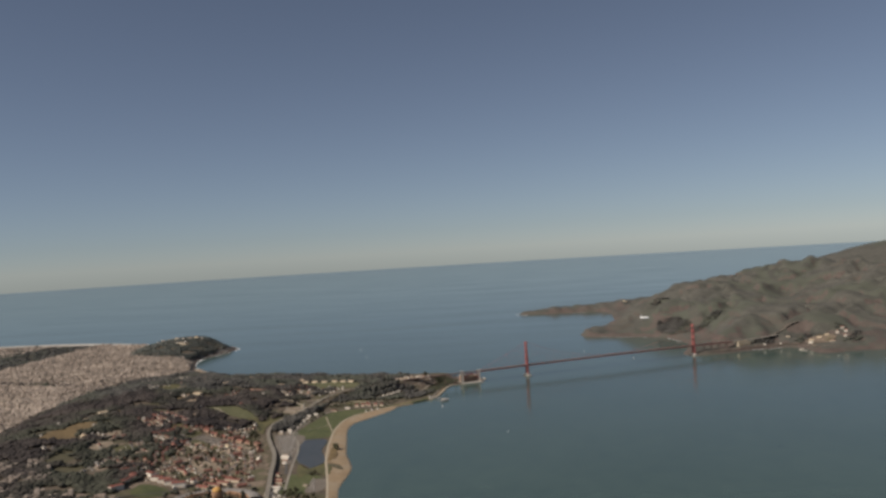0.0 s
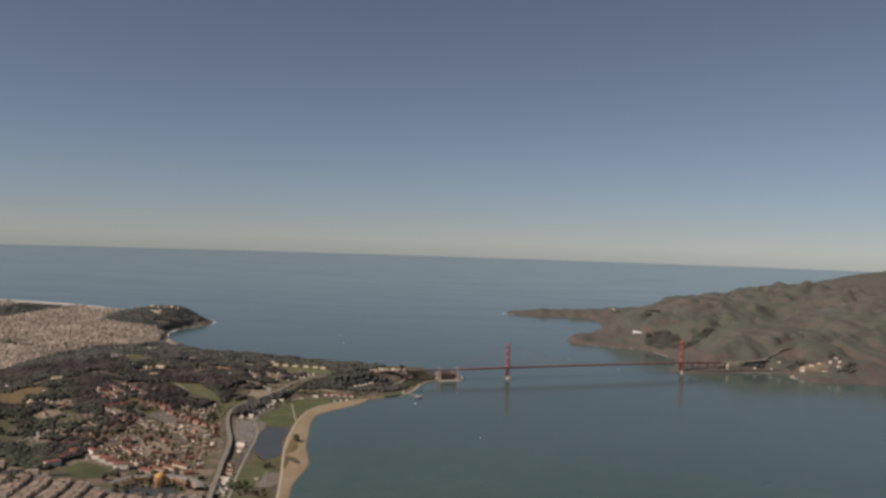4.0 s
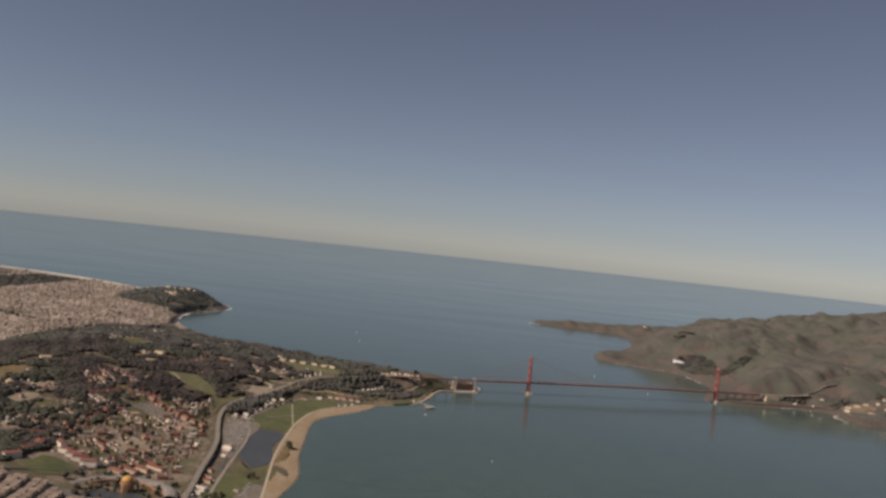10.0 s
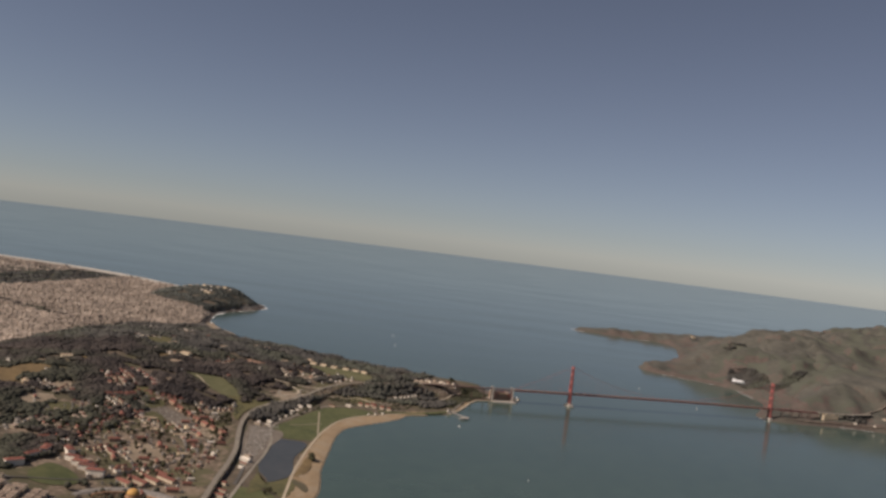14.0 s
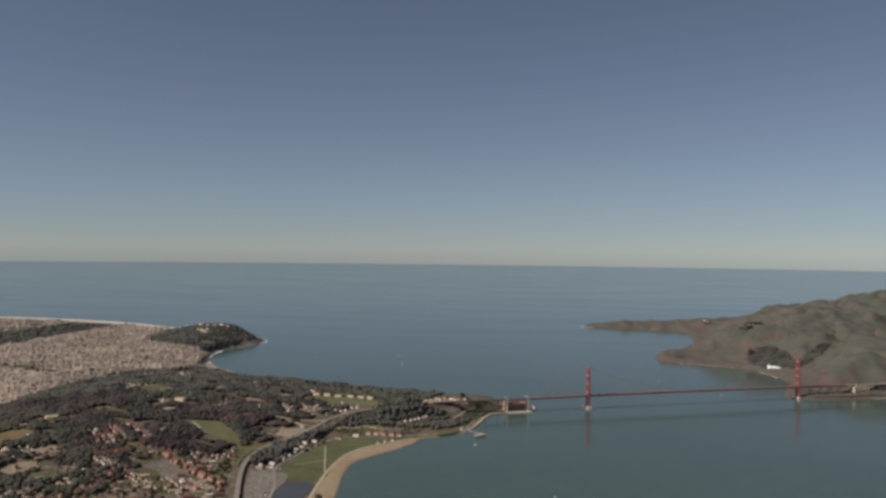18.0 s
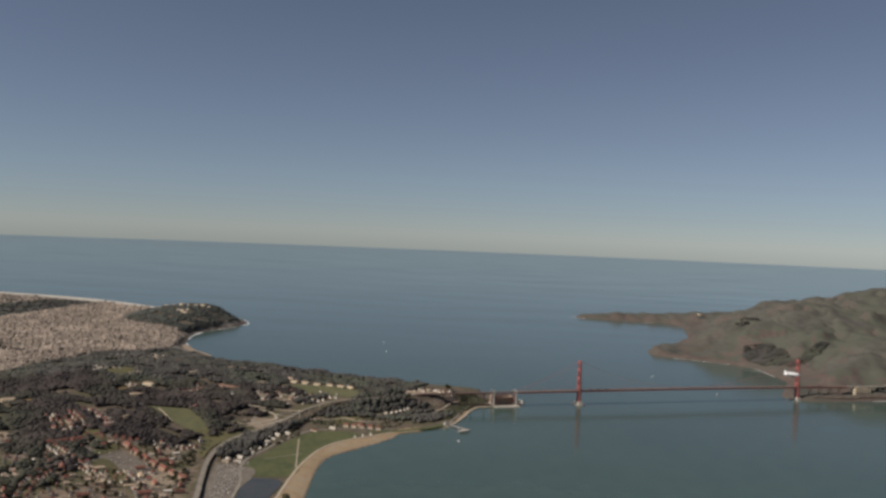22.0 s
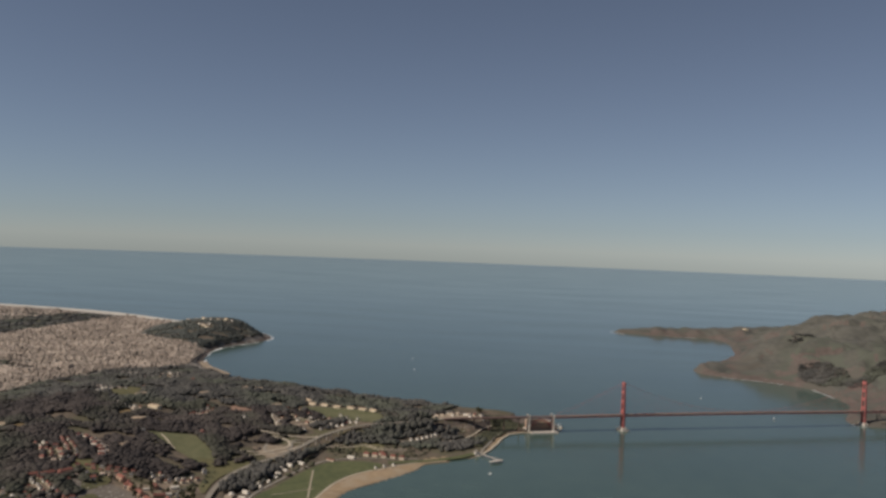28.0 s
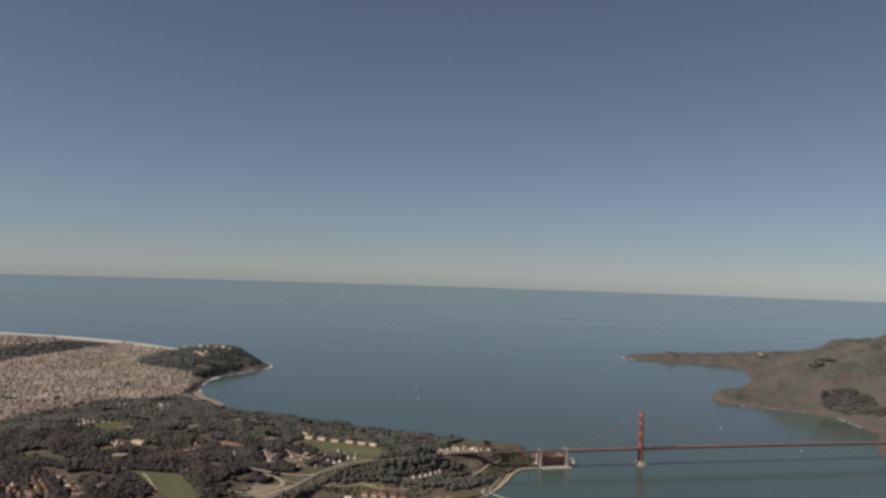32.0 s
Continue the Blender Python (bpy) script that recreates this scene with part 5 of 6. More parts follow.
# ---- the domed rotunda and its colonnade ----
rc = Vector((110.2, -38.5, 0.4))
rotunda = tagged(new("domed_rotunda"), "monumental stone rotunda under an ochre dome beside a pond", "monument")
part("podium", Shape().tube([rc - UP * 0.4, rc + UP * 0.2], 2.2, 8).mesh("podium", M_TERRA), rotunda)
for k in range(8):
    a = math.pi / 8 + k * math.pi / 4
    p = rc + Vector((1.75 * math.cos(a), 1.75 * math.sin(a), 0.2))
    part("arch_pier", Shape().box(p, (0.55, 0.75, 2.3), a).box(p + UP * 2.3, (0.6, 0.85, 0.12), a).mesh("arch_pier", M_TERRA), rotunda)
    b = a + math.pi / 8
    q = rc + Vector((1.66 * math.cos(b), 1.66 * math.sin(b), 1.75))
    part("arch_span", Shape().box(q, (0.4, 0.9, 0.75), b).mesh("arch_span", M_TERRA), rotunda)
part("entablature", Shape().tube([rc + UP * 2.5, rc + UP * 2.65, rc + UP * 2.66, rc + UP * 3.3], [2.2, 2.2, 1.85, 1.85], 16).mesh("entablature", M_TERRA), rotunda)
part("dome", Shape().tube([rc + UP * (3.3 + 1.55 * math.sin(k)) for k in np.linspace(0, 1.5, 9)], [1.8 * math.cos(k) for k in np.linspace(0, 1.5, 9)], 20).mesh("dome", M_DOME, True), rotunda, "ochre ribbed dome")
hall_c = Vector((114.5, -39.5, 0))
colonnade = tagged(new("colonnade"), "curved stone colonnade of tall columns", "colonnade")
for k, a in enumerate(np.linspace(radians(105), radians(255), 27)):
    if abs(math.degrees(a) - 180) < 18:
        continue
    p = hall_c + Vector((9.0 * math.cos(a), 10.5 * math.sin(a), 0.4))
    part("column", Shape().tube([p, p + UP * 1.7], [0.16, 0.13], 7).box(p + UP * 1.7, (0.42, 0.42, 0.1)).mesh("column", M_TERRA), colonnade)
for lo, hi in ((105, 160), (200, 255)):
    line = [hall_c + Vector((9.0 * math.cos(radians(a)), 10.5 * math.sin(radians(a)), 2.32)) for a in np.linspace(lo, hi, 14)]
    for p, q in zip(line, line[1:]):
        part("entablature", Shape().beam(p, q, 0.5, 0.3).mesh("entablature", M_TERRA), colonnade)
hall = tagged(new("crescent_hall"), "long crescent-shaped exhibition hall with a brown arched roof", "building")
hv, hf = [], []
for a in np.linspace(radians(95), radians(265), 30):
    for r, z in ((12.2, 0.2), (12.2, 1.2), (13.0, 1.75), (14.0, 1.9), (15.0, 1.75), (15.8, 1.2), (15.8, 0.2)):
        hv.append((hall_c.x + r * math.cos(a), hall_c.y + r * 1.12 * math.sin(a), z))
for i in range(29):
    hf += [(7 * i + k, 7 * i + 7 + k, 7 * i + 8 + k, 7 * i + k + 1) for k in range(6)]
hm = [2 if k in (0, 5) else 0 for i in range(29) for k in range(6)]
part("body", mesh_of("hall_body", hv, [f for f, m in zip(hf, hm) if m], M_TERRA), hall)
part("roof", mesh_of("hall_roof", hv, [f for f, m in zip(hf, hm) if not m], M_GREY_ROOF), hall)
patch("monument_pond", [(113, -47), (112.5, -33), (117, -30), (121, -38), (118, -48)], M_POND, 0.15, "dark pond in front of the rotunda", "pond")

# ---- wharf, airship, boats ----
wharf = tagged(new("wharf"), "old timber wharf on piles with a wider head", "wharf")
w0, w1 = Vector((-85, 30.9, 0.75)), Vector((-76.8, 39.0, 0.75))
part("walkway", Shape().beam(w0, w1, 0.7, 0.14).mesh("walkway", M_CONCRETE), wharf)
wd = (w1 - w0).normalized()
ws = Vector((wd.y, -wd.x, 0))
part("pier_head", Shape().beam(w1 - ws * 1.2, w1 + ws * 4.6, 1.7, 0.18).mesh("pier_head", M_CONCRETE), wharf)
for k in range(7):
    p = w0 + (w1 - w0) * (k + 0.5) / 7
    part("pile", Shape().tube([(p.x, p.y, -0.5), (p.x, p.y, 0.7)], 0.08, 6).mesh("pile", M_BARK), wharf)
for k in range(5):
    for d in (-0.6, 0.6):
        p = w1 + ws * (k * 1.3 - 0.9) + wd * d
        part("pile", Shape().tube([(p.x, p.y, -0.5), (p.x, p.y, 0.7)], 0.08, 6).mesh("pile", M_BARK), wharf)

airship = tagged(new("airship"), "white airship with tail fins and a small gondola", "airship")
airship.matrix_basis = pose(101.0, 122.5, 57.6, 0, -3, 258)
ks = np.linspace(0, 1, 19)
part("hull", Shape().tube([(3.3 * (k - 0.5), 0, 0) for k in ks], [max(0.03, 0.42 * (math.sin(math.pi * k ** 0.8)) ** 0.62) for k in ks], 20).mesh("hull", M_HULL, True), airship)
part("gondola", Shape().box((-0.3, 0, -0.56), (0.75, 0.2, 0.2), 0, 0, 1.1).mesh("gondola", M_DARK), airship, "dark gondola under the hull")
for k in range(3):
    a = radians(90 + 120 * k)
    u = Vector((0, math.cos(a), math.sin(a)))
    t = u.cross(Vector((1, 0, 0))) * 0.03
    v = [Vector((x, 0, 0)) + u * r + s * t for s in (-1, 1) for x, r in ((0.95, 0.3), (1.2, 0.64), (1.56, 0.64), (1.56, 0.08))]
    part("tail_fin", mesh_of("tail_fin", v, [(3, 2, 1, 0), (4, 5, 6, 7), (0, 1, 5, 4), (1, 2, 6, 5), (2, 3, 7, 6), (3, 0, 4, 7)], M_HULL), airship)


def sailboat():
    ob = tagged(new("sailing_boat"), "small white sailing boat under full sail", "boat", "sailing boats")
    v = [(-0.55, -0.16, 0.22), (-0.55, 0.16, 0.22), (0.1, 0.2, 0.22), (0.1, -0.2, 0.22), (0.65, 0, 0.25), (-0.5, 0, -0.05), (0.45, 0, -0.05)]
    part("hull", mesh_of("boat_hull", v, [(0, 3, 4, 2, 1), (0, 1, 5), (1, 2, 6, 5), (3, 0, 5, 6), (2, 4, 6), (4, 3, 6)], M_HULL), ob)
    part("mast", Shape().tube([(0.1, 0, 0.2), (0.1, 0, 1.9)], 0.02, 5).mesh("boat_mast", M_DARK), ob)
    s = [(0.08, 0, 0.35), (-0.5, 0.12, 0.38), (0.09, 0, 1.85), (0.08, 0.02, 0.35), (-0.5, 0.14, 0.38), (0.09, 0.02, 1.85)]
    part("mainsail", mesh_of("mainsail", s, [(0, 1, 2), (5, 4, 3), (0, 3, 4, 1), (1, 4, 5, 2), (2, 5, 3, 0)], M_HULL), ob)
    s = [(0.14, 0, 0.35), (0.62, 0.02, 0.3), (0.12, 0, 1.5), (0.14, 0.02, 0.35), (0.62, 0.04, 0.3), (0.12, 0.02, 1.5)]
    part("jib", mesh_of("jib", s, [(0, 1, 2), (5, 4, 3), (0, 3, 4, 1), (1, 4, 5, 2), (2, 5, 3, 0)], M_HULL), ob)
    return ob


boat = sailboat()
small = Matrix.Diagonal((0.75, 0.75, 0.75, 1))
boat.matrix_basis = pose(-211, 170.5, 0, 0, 0, 100) @ small
for x, y, a in ((-264, 141, 80), (-311, -39, 60), (-142.9, 320.4, 120), (-364, -50.5, 75)):
    copy_thing(boat, pose(x, y, 0, 0, 0, a) @ small)
buoy = tagged(new("marker_buoy"), "small white marker buoy with a wake of ripples", "buoy")
part("float", Shape().tube([(16.5, 71.2, -0.1), (16.5, 71.2, 0.1), (16.5, 71.2, 0.3)], [0.2, 0.2, 0.05], 8).mesh("float", M_HULL), buoy)
launch = tagged(new("motor_launch"), "small white motor launch off the wharf", "boat")
part("hull", Shape().box((-58.5, 37.2, -0.1), (1.1, 0.4, 0.3), 0.6, 0, 1.15).mesh("launch_hull", M_HULL), launch)
part("cabin", Shape().box((-58.5, 37.2, 0.2), (0.45, 0.3, 0.2), 0.6, 0, 0.85).mesh("launch_cabin", M_WHITE), launch)
reef = Shape()
for x, y, s in ((-152, 62, 0.5), (-155, 61.5, 0.4), (-133, 41.5, 0.3), (-127, 37.5, 0.3)):
    reef.box((x, y, -0.2), (s * 2, s * 1.4, s + 0.2), x, 0, 0.5)
tagged(new("shore_rocks", reef.mesh("shore_rocks", M_DARK)), "dark wet boulders along the point", "rocks", kind="stuff")
mole = Shape()
for k in np.linspace(0, 1, 14):
    mole.box((-214 + 12.5 * k, 293.5 - 14 * k * (1 - k) - 2 * k, -0.4), (1.1, 1.0, 0.85), k * 9, 0, 0.6)
tagged(new("breakwater", mole.mesh("breakwater", M_CONCRETE)), "pale rubble breakwater at a small harbour", "breakwater", kind="structure")

# ---- town blocks ----
MARINA = [(104, -110), (109, -97), (116, -76), (119, -60), (124, -50), (123.5, -38), (121, -27), (119, -20.5), (140, -17), (260, -20), (260, -150), (104, -150)]


def town(region, ux, uy, turn, street, seed, skip=0.06, size=(0.9, 2.0)):
    """House rows on a street grid: place, size, height and turn of each house."""
    r = np.random.RandomState(seed)
    c, s = math.cos(radians(turn)), math.sin(radians(turn))
    reg = np.asarray(region, float)
    mid = reg.mean(0)
    ext = np.hypot(*(reg - mid).T).max()
    a, b = np.meshgrid(np.arange(-ext, ext, ux), np.arange(-ext, ext, uy))
    a, b = a.ravel(), b.ravel()
    keep = ((a % street[0]) > street[2]) & ((b % street[1]) > street[2]) & (r.rand(len(a)) > skip)
    a, b = a[keep], b[keep]
    x, y = mid[0] + a * c - b * s, mid[1] + a * s + b * c
    ok = inside(region, x, y)
    x, y = x[ok], y[ok]
    x, y = x + r.uniform(-0.3, 0.3, len(x)), y + r.uniform(-0.3, 0.3, len(y))
    return [(x[i], y[i], size[0] * r.uniform(0.7, 1.15), size[1] * r.uniform(0.6, 1.05), r.uniform(0.7, 1.35) if r.rand() > 0.07 else r.uniform(1.6, 2.8), turn) for i in range(len(x))]


rows = town(MARINA, 1.15, 2.1, 8, (25, 6.3, 1.9), 1, 0.07, (0.95, 1.9))
rows.sort(key=lambda h: math.hypot(h[0] - 122, h[1] + 66))
for i, (x, y, w, d, h, a) in enumerate(rows[:300]):
    put_house("pale_town_house" if rng.rand() < 0.4 else "town_house", x, y, a, 0.85 + 0.3 * (h - 0.7))
    tagged(scene.collection.objects[-1], group="row houses")
far = Shape()
for x, y, w, d, h, a in rows[300:]:
    z = float(ground_z(x, y, -0.4))
    far.box((x, y, z), (w, d, h + 0.4), radians(a))
tagged(new("row_house_blocks", far.mesh("row_house_blocks", M_TOWN)), "dense blocks of beige and white stucco row houses", "houses", kind="stuff")


def mass(name, houses, mat, label):
    """Many small houses as one mesh, flat-roofed, with bottoms left out."""
    h = np.array(houses)
    x, y, w, d, t, a = h.T
    a = np.radians(a)
    z = city_height(x, y) - 0.5
    cs, sn = np.cos(a), np.sin(a)
    v = np.zeros((len(h), 8, 3))
    for k, (sx, sy) in enumerate(((-1, -1), (1, -1), (1, 1), (-1, 1))):
        px, py = sx * w / 2, sy * d / 2
        for lv in (0, 4):
            v[:, k + lv, 0], v[:, k + lv, 1] = x + px * cs - py * sn, y + px * sn + py * cs
            v[:, k + lv, 2] = z if not lv else z + t + 0.5
    base = np.array([(4, 5, 6, 7), (0, 1, 5, 4), (1, 2, 6, 5), (2, 3, 7, 6), (3, 0, 4, 7)])
    f = (np.arange(len(h)) * 8)[:, None, None] + base
    return tagged(new(name, mesh_of(name, v.reshape(-1, 3), f.reshape(-1, 4), mat)), label, "houses", kind="stuff")


RICHMOND = [(105, -172), (60, -168), (-20, -190), (-113, -205), (-180, -210), (-214, -203), (-250, -176), (-264, -176), (-300, -188), (-328, -196), (-344, -214), (-348, -234), (-358, -254), (-372, -271), (-410, -283), (-455, -290), (-494, -300), (-520, -362), (105, -362)]
SUNSET = [(105, -448), (-535, -415), (-560, -640), (105, -640)]
HEIGHTS = [(105, -112), (88, -112), (60, -128), (105, -170)]
blocks = town(RICHMOND, 1.5, 2.4, -4, (13, 24, 1.8), 2, 0.05, (1.35, 2.2)) + town(HEIGHTS, 1.5, 2.6, 8, (13, 9.4, 2.0), 5, 0.1, (1.2, 2.1))
blocks = [h for h in blocks if not (-236 < h[0] < -178 and abs((h[0] + 206) - (h[1] + 270) * -0.5) < 5 and h[1] > -320)]
mass("avenue_houses", blocks, M_TOWN, "endless rows of pale avenue houses on a street grid")
mass("dune_houses", town(SUNSET, 3.2, 4.6, -4, (14, 24, 2.4), 3, 0.15, (2.6, 3.4)), M_TOWN, "distant pale blocks of houses near the ocean beach")

# ---- woods ----
CLEAR = [(-129, -193, 9), (-143, -164, 9), (-106, -134, 10), (-74, -117, 5), (21, -141, 12), (3, -140, 10), (-8, -95, 5), (13, -119, 5), (38, -114, 7), (40, -103, 7), (-32, -137, 5), (-60, -47, 6), (-29, -104, 3.4), (-22, -97, 3), (-33, -110, 2.6), (-14, -108, 6), (-205, -161, 4), (-207, -187, 4), (-105, -145, 3), (-180, -178, 5)]
CEMETERY = [(-55, -97.5), (-61, -80), (-50, -68), (-37, -60), (-32.5, -66), (-37.5, -74.5), (-46, -87)]
FIELD = [(-122, -60), (-138, -58), (-134, -22), (-118, -16), (-108, -24), (-112, -42)]
OPEN = [m[:2] for m in curve(MOTORWAY, 160)]
ICO = bmesh.new()
bmesh.ops.create_icosphere(ICO, subdivisions=1, radius=1.0)
ico_v = np.array([v.co[:] for v in ICO.verts])
ico_f = np.array([[v.index for v in f.verts] for f in ICO.faces])
ICO.free()


def grove(name, x, y, size, tall, mat, label, height, seed):
    """Tree crowns, each an uneven clump on its own spot, in one mesh."""
    r = np.random.RandomState(seed)
    n = len(x)
    z = height(x, y)
    stand = np.clip(1 + 0.45 * waves(x, y, 22, 77) + 0.15 * waves(x, y, 7, 78), 0.5, 1.8)
    s = size * r.uniform(0.6, 1.4, n) * (0.7 + 0.3 * stand)
    t = tall * r.uniform(0.72, 1.28, n) * stand
    jag = r.uniform(0.75, 1.15, (n, len(ico_v), 1))
    v = ico_v[None] * jag
    a = r.uniform(0, 6.28, n)
    vx = v[:, :, 0] * np.cos(a)[:, None] - v[:, :, 1] * np.sin(a)[:, None]
    vy = v[:, :, 0] * np.sin(a)[:, None] + v[:, :, 1] * np.cos(a)[:, None]
    out = np.stack([x[:, None] + vx * s[:, None], y[:, None] + vy * s[:, None], (z + t * 0.58)[:, None] + v[:, :, 2] * (t * 0.5)[:, None]], -1)
    f = (np.arange(n) * len(ico_v))[:, None, None] + ico_f
    return tagged(new(name, mesh_of(name, out.reshape(-1, 3), f.reshape(-1, 3), mat, smooth=True)), label, "trees", kind="stuff")


def clear_of(x, y, houses=1.3):
    ok = ~inside(CEMETERY, x, y) & ~inside(FIELD, x, y)
    for cx, cy, cr in CLEAR:
        ok &= np.hypot((x - cx) / 1.15, (y - cy) / 0.8) > cr * (0.85 + 0.12 * waves(x, y, 6, 2))
    for px, py in OPEN:
        ok &= np.hypot(x - px, y - py) > 2.2
    for line in RAMPS:
        ok &= away(line, x, y, False) > 1.5
    ok &= ~inside(INTERCHANGE, x, y) | (waves(x, y, 9, 14) > 0.35)
    for hx, hy, _ in BUILT:
        ok &= np.hypot(x - hx, y - hy) > houses * 1.4
    return ok


THIN = [(-6, -160), (-20, -146), (4, -118), (30, -106), (58, -88), (72, -80), (104, -88), (116, -150), (40, -162)]
wx, wy = scatter(WOOD, 0.95, 21)
ok = clear_of(wx, wy) & (waves(wx, wy, 24, 9) + 0.5 * waves(wx, wy, 9, 4) > -0.72 + 0.3 * (wy > -60) + 0.5 * inside(THIN, wx, wy))
# The farther, western part of the wood takes the haze-lightened foliage.
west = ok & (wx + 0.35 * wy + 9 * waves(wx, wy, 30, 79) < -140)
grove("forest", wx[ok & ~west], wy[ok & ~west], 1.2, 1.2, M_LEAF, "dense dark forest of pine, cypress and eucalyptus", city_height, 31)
grove("western_forest", wx[west], wy[west], 1.2, 1.2, M_HAZED_LEAF, "pine and cypress forest above the ocean, greyed by haze in its colour", city_height, 30)
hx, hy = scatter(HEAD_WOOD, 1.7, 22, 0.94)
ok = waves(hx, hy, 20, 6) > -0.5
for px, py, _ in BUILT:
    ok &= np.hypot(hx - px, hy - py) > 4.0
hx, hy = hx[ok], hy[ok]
grove("headland_forest", hx, hy, 1.4, 0.75, M_HAZED_CYPRESS, "cypress wood on the ocean headland, paled by haze in its colour", city_height, 32)
px, py = scatter(PARK, 3.2, 23, 0.95)
grove("park_forest", px, py, 2.8, 0.5, M_HAZED_LEAF, "long dark belt of park woods through the city", city_height, 33)
gx, gy = scatter([(-34, -69), (-45, -66), (-53, -58.5), (-49, -50), (-39, -55), (-31, -61)], 1.1, 29, 0.8)
ok = (waves(gx, gy, 8, 31) > -0.15) & clear_of(gx, gy)
grove("slope_copse", gx[ok], gy[ok], 1.0, 1.1, M_LEAF, "dark copse on the grassy slope below the cemetery", city_height, 47)
KIRBY = [(-368, 221), (-352, 216), (-338, 219), (-320, 229), (-312, 236), (-322, 243), (-340, 242), (-360, 238)]
kx, ky = scatter(KIRBY, 1.1, 24, 0.9)
grove("cove_wood", kx, ky, 1.5, 0.7, M_HAZED_LEAF, "dark grove in a cove of the headland", north_height, 34)
# First patch: dark crowns added in place of the gully's shadow.
for poly, sd in (([(-319, 236), (-324, 250), (-335, 262), (-333, 270), (-318, 260), (-302, 248), (-305, 237)], 44), ([(-421, 226), (-427, 227), (-425, 243), (-420, 243)], 45)):
    kx, ky = scatter(poly, 1.5, sd, 0.85)
    grove("gully_wood", kx, ky, 1.9, 0.7, M_HAZED_LEAF, "dark trees put in for a gully's shade and along the headland ridge", north_height, sd)
for poly, sd in (([(-232.5, 263), (-238, 274), (-240, 283), (-229, 278), (-227, 268)], 35), ([(-223, 294), (-229, 293), (-238, 302), (-237, 309), (-225, 300)], 46), ([(-208, 320), (-222, 331), (-226, 339), (-212, 335)], 47), ([(-232, 333), (-240, 336), (-246, 330), (-240, 326)], 48)):
    qx, qy = scatter(poly, 1.4, sd, 0.75)
    grove("post_wood", qx, qy, 1.35, 1.0, M_HAZED_LEAF, "trees round the far army post, greyed by haze in their colour", north_height, sd)
sx, sy = scatter([(-112, 31), (-100, 28), (-88, 24), (-84, 14), (-98, 12), (-102, 20), (-116, 27)], 1.5, 26, 0.8)
ok = clear_of(sx, sy)
grove("bluff_scrub", sx[ok], sy[ok], 1.1, 1.1, M_HAZED_LEAF, "thick scrub and cypress on the bluff", city_height, 36)
for nm, poly, sd in (("roadside_wood", [(-92, -22), (-100, -14), (-106, -4), (-112, 8), (-117, 13), (-119, 17), (-114, 15), (-110, 13), (-106, 3), (-99, -5), (-93, -14)], 57), ("hilltop_trees", [(-92, -44), (-100, -41), (-108, -33), (-106, -26), (-98, -31), (-92, -36)], 58), ("hilltop_trees", [(-108, -66), (-122, -68), (-118, -58), (-110, -60)], 59), ("plaza_trees", [(-124, 2), (-134, 4), (-140, 10), (-143, 20), (-146, 20), (-144, 8), (-134, -2)], 60), ("bluff_wood", [(-84, -31), (-97, -26), (-112, -14), (-122, -5), (-118, 3), (-104, -4), (-98, -7), (-90, -3), (-88, -16), (-82, -25)], 51), ("plaza_grove", [(-97, -16), (-103, -7), (-108, 0), (-112, 6), (-117, 8), (-121, 4), (-124, -6), (-116, -10), (-106, -20)], 62), ("lower_wood", [(-87, -3), (-87, 7), (-92, 21), (-104, 23), (-117, 24.5), (-112, 15), (-107, 10), (-100, 4), (-94, -3)], 63), ("terrace_wood", [(-118, 3), (-128, 3), (-141, -2), (-140, -18), (-128, -14), (-117, -5)], 52)):
    gx, gy = scatter(poly, 1.3, sd, 0.9)
    ok = clear_of(gx, gy)
    grove(nm, gx[ok], gy[ok], 1.15, {"plaza_grove": 2.7, "lower_wood": 1.2}.get(nm, 1.5), M_HAZED_LEAF, "cypress wood on the slope above the shore, hazed grey-green", city_height, sd)
for nm, poly, gap, kp, sd in (("bluff_top_scrub", [(-124, 27), (-131, 33), (-137, 42), (-150, 45), (-156, 34), (-150, 18), (-143, 22), (-139, 29), (-132, 29)], 1.1, 0.85, 61), ("slope_scrub", [(-150, 46), (-139, 41), (-118, 33.5), (-98, 29.5), (-98, 18), (-104, 21), (-118, 25.5), (-128, 29), (-134, 32), (-142, 34)], 1.05, 0.92, 53), ("earthwork_scrub", [(-62, -24), (-66, -12), (-72, 6), (-84, 14), (-97, 8), (-88, -2), (-84, -16), (-76, -30)], 1.6, 0.35, 54), ("shore_scrub_clumps", [(-12, -40), (-46, -38), (-62, -30), (-52, -27), (-30, -32)], 1.5, 0.4, 55), ("roadside_scrub", [(84, -34), (40, -42), (0, -52), (-30, -56), (-30, -62), (0, -58), (40, -50), (80, -42)], 1.8, 0.4, 56)):
    gx, gy = scatter(poly, gap, sd, kp)
    ok = clear_of(gx, gy)
    grove(nm, gx[ok], gy[ok], 0.8, 0.6, M_SCRUB, "low olive-green coastal scrub on the slope", city_height, sd)
vx, vy = scatter([(-52, -44), (-22, -50), (-4, -45), (-12, -36), (-40, -36), (-75, -30), (-72, -36)], 1.5, 27, 0.9)
ok = clear_of(vx, vy)
grove("valley_trees", vx[ok], vy[ok], 1.1, 2.2, M_HAZED_LEAF, "dark trees below the motorway viaduct", city_height, 37)
ax, ay = scatter([(118, -30), (98, -26), (97, -55), (104, -58), (118, -58), (124, -44)], 1.5, 28, 0.55)
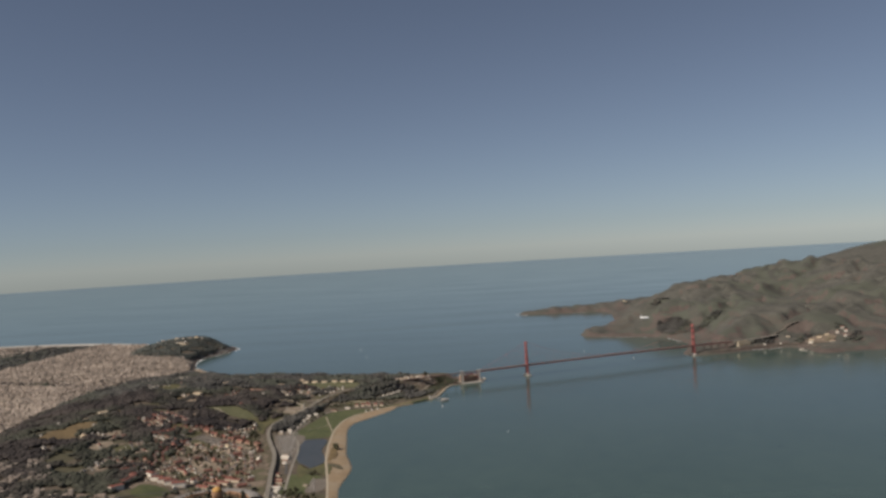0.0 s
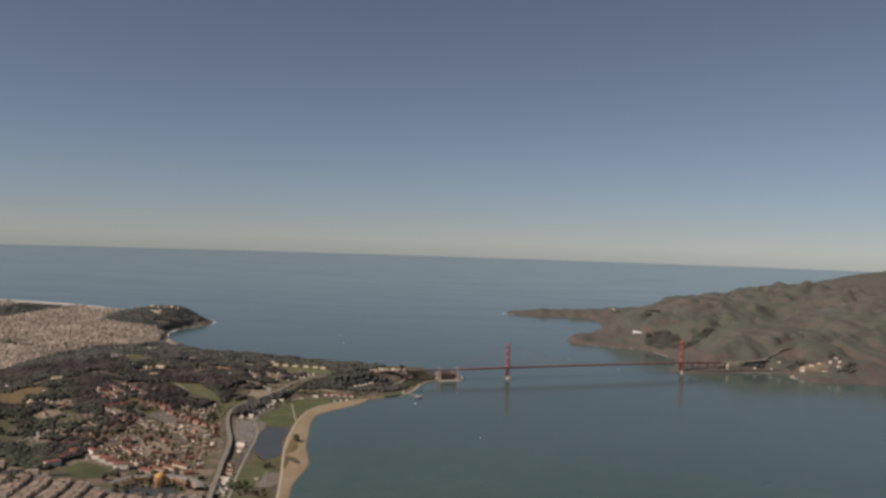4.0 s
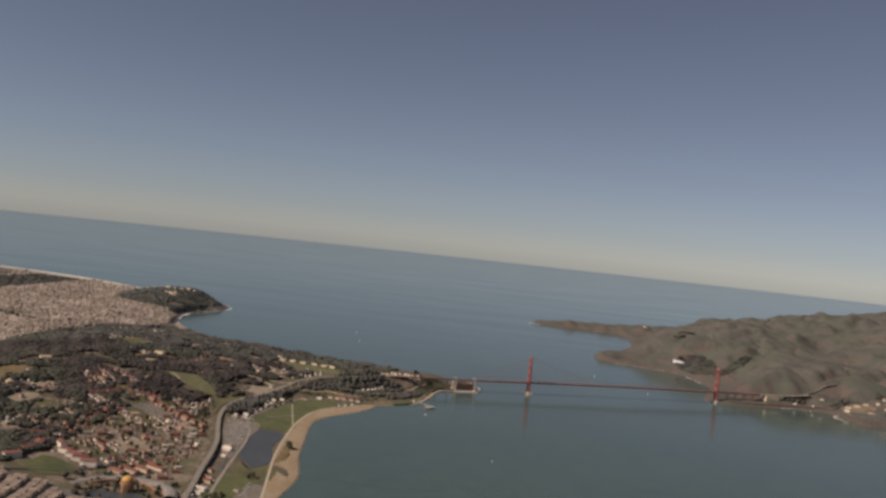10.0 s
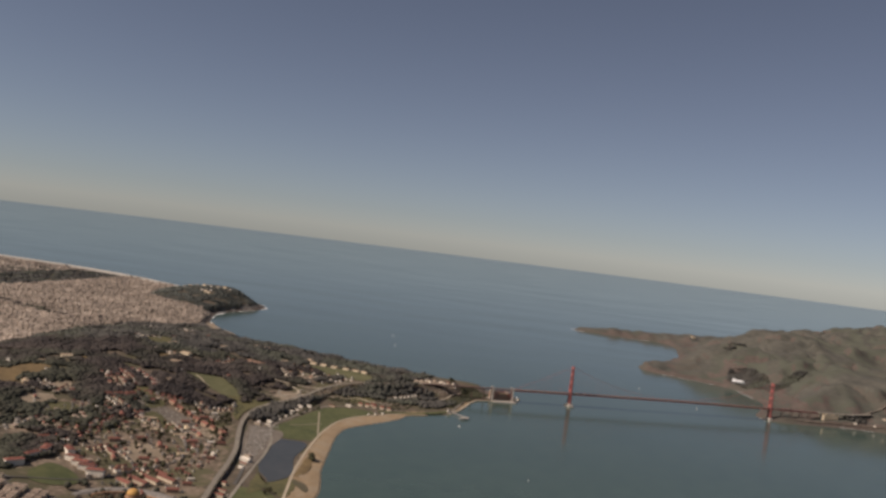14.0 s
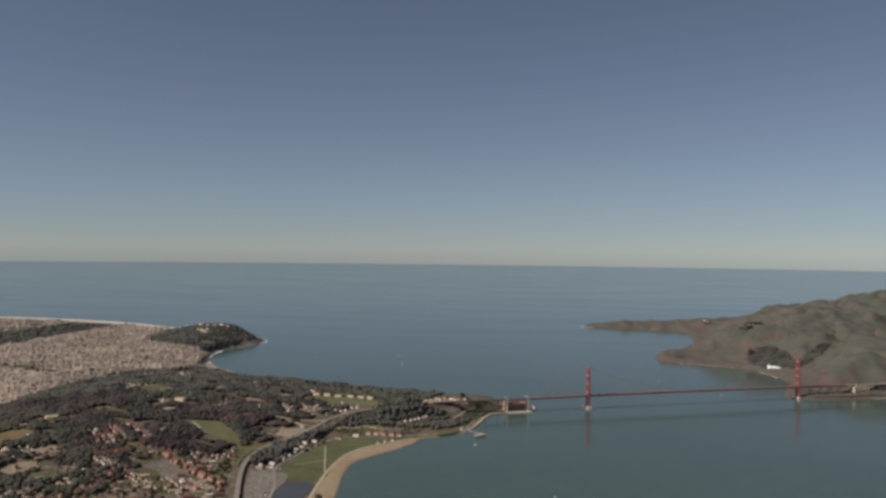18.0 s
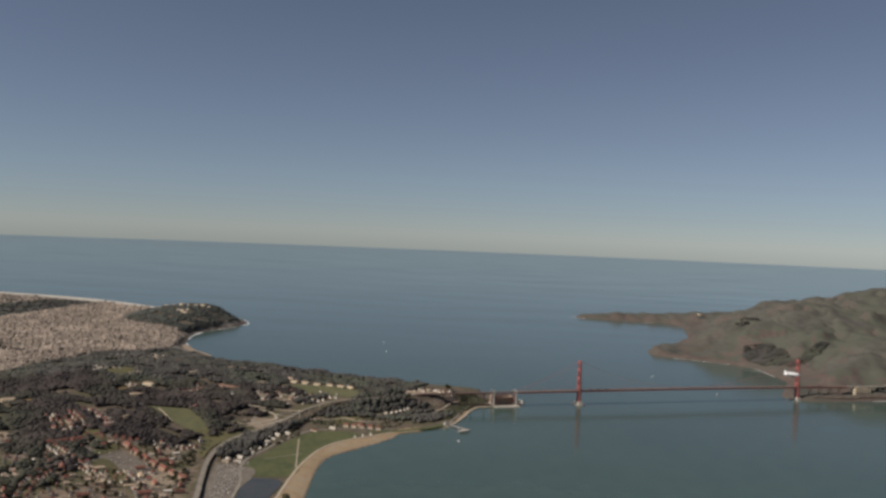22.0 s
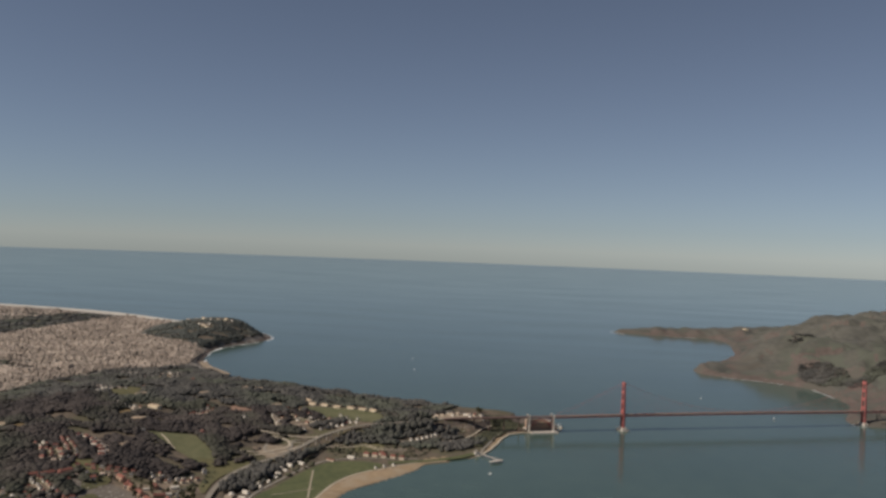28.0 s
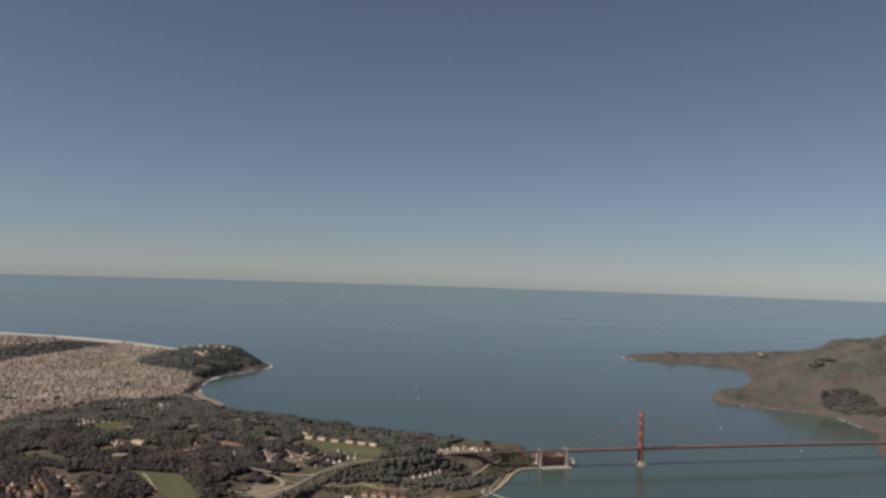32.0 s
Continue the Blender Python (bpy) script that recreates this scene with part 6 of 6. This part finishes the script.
ok = (np.hypot(ax - 110.2, ay + 38.5) > 3.2) & ~inside([(113, -47), (112.5, -33), (117, -30), (121, -38), (118, -48)], ax, ay) & (np.abs(np.hypot(ax - 114.5, (ay + 39.5) / 1.12) - 14) > 2.4) & (np.abs(np.hypot((ax - 114.5) / 9, (ay + 39.5) / 10.5) - 1) > 0.08) & clear_of(ax, ay)
grove("monument_trees", ax[ok], ay[ok], 0.8, 1.5, M_LEAF, "leafy trees round the rotunda and its pond", city_height, 38)


def tree_kind(seed):
    """A tree: tapered trunk with limbs, and a crown of many small uneven clumps."""
    r = np.random.RandomState(seed)
    ob = tagged(new("tree"), "dark evergreen tree among the old post buildings", "tree", "post trees")
    t = Shape().tube([(0, 0, -0.2), (0.03, 0.02, 0.5), (0.0, 0.05, 1.1)], [0.13, 0.1, 0.05], 6)
    for k in range(4):
        a = k * 1.6 + r.uniform(0, 0.8)
        t.tube([(0, 0, 0.5 + 0.12 * k), (0.4 * math.cos(a), 0.4 * math.sin(a), 0.85 + 0.15 * k)], [0.05, 0.02], 5)
    part("trunk", t.mesh("trunk", M_BARK), ob)
    v, f = [], []
    for k in range(16):
        a, q = r.uniform(0, 6.28), r.uniform(0.1, 0.62)
        c = np.array((q * math.cos(a), q * math.sin(a), r.uniform(0.6, 1.7) - 0.3 * q))
        f += (ico_f + len(v)).tolist()
        v += (ico_v * r.uniform(0.5, 1.25, (len(ico_v), 1)) * r.uniform(0.22, 0.4) + c).tolist()
    part("crown", mesh_of("crown", v, f, M_LEAF_NEAR), ob)
    return ob


kinds = [tree_kind(k) for k in (1, 2, 3)]
fresh = [True] * 3
tx, ty = scatter([(96, -56), (84, -34), (50, -42), (12, -46), (-14, -56), (-6, -92), (30, -98), (70, -92), (88, -70)], 3.4, 29, 0.5)
ok = clear_of(tx, ty, 1.0) & ~inside([(15, -93), (6, -88), (3, -76), (15, -59.5), (29, -44), (35, -51), (27, -66), (25.5, -80)], tx, ty)
spots = [(x, y, 1.0) for x, y in zip(tx[ok], ty[ok])] + [(37.7, -6.7, 1.5), (38.9, -6.2, 1.2), (81, -8, 1.0), (83, -9, 0.9), (79.5, -9.4, 0.8), (117, -3.8, 1.2), (113, -2.5, 1.0), (108, -12, 1.2), (110, -14, 1.1), (106, -14, 1.0), (112, -9, 1.1), (107, -10, 1.2), (109, -11, 1.0), (114, -8, 1.1), (115, -5.5, 1.0), (117, -1, 1.0), (116, -10, 1.1), (112, -12, 1.0), (106, -12.5, 1.1), (37.0, -7.4, 1.3), (-159, 21.3, 1.5), (-161, 22.5, 1.3)]
for i, (x, y, g) in enumerate(spots):
    m = pose(x, y, float(ground_z(x, y, 0)), 0, 0, i * 47) @ Matrix.Diagonal((g * rng.uniform(0.8, 1.2),) * 3 + (1,))
    k = i % 3
    if fresh[k]:
        kinds[k].matrix_basis, fresh[k] = m, False
    else:
        copy_thing(kinds[k], m).matrix_basis = m

bx, by = scatter([(-232, -318), (-209, -270), (-188, -228), (-181, -230), (-202, -272), (-224, -318)], 2.6, 30, 0.9)
grove("avenue_trees", bx, by, 2.0, 1.6, M_LEAF, "dark belt of trees along a park avenue", city_height, 39)

# ---- parked cars ----
cars = Shape()
for poly, gap, keep in (([(1, -42), (3, -32), (34, -26.5), (58, -24), (42, -31)], (0.62, 1.0), 0.62), ([(87, -8.4), (87, -6.8), (107, -3), (107, -5.4)], (0.62, 1.1), 0.7), ([(-112.5, 13), (-115, 12), (-122, 18), (-128, 22), (-126, 23.2), (-118, 18.2)], (0.6, 1.2), 0.8), ([(-104, -17), (-107, -8), (-111, -8), (-109, -17)], (0.7, 1.2), 0.6), ([(87, -23), (89, -18.5), (112, -14.8), (110, -19)], (0.7, 1.5), 0.3), ([(-5, -40), (-3, -32), (0, -31.5), (1, -40)], (0.7, 1.2), 0.5), ([(14, -91), (7, -87), (5, -76), (16, -60.5), (28, -46), (30, -50), (18, -66), (16, -78)], (0.7, 2.2), 0.45)):
    reg = np.asarray(poly)
    for x in np.arange(reg[:, 0].min(), reg[:, 0].max(), gap[0]):
        for y in np.arange(reg[:, 1].min(), reg[:, 1].max(), gap[1]):
            if rng.rand() < keep and inside(poly, np.array(x), np.array(y)):
                z = float(ground_z(x, y, 0.22))
                cars.box((x, y, z), (0.24, 0.52, 0.09), 0.1).box((x, y, z + 0.09), (0.2, 0.3, 0.07), 0.1, 0, 0.8)
tagged(new("parked_cars", cars.mesh("parked_cars", M_CARS)), "rows of parked cars in many colours", "cars", kind="stuff")
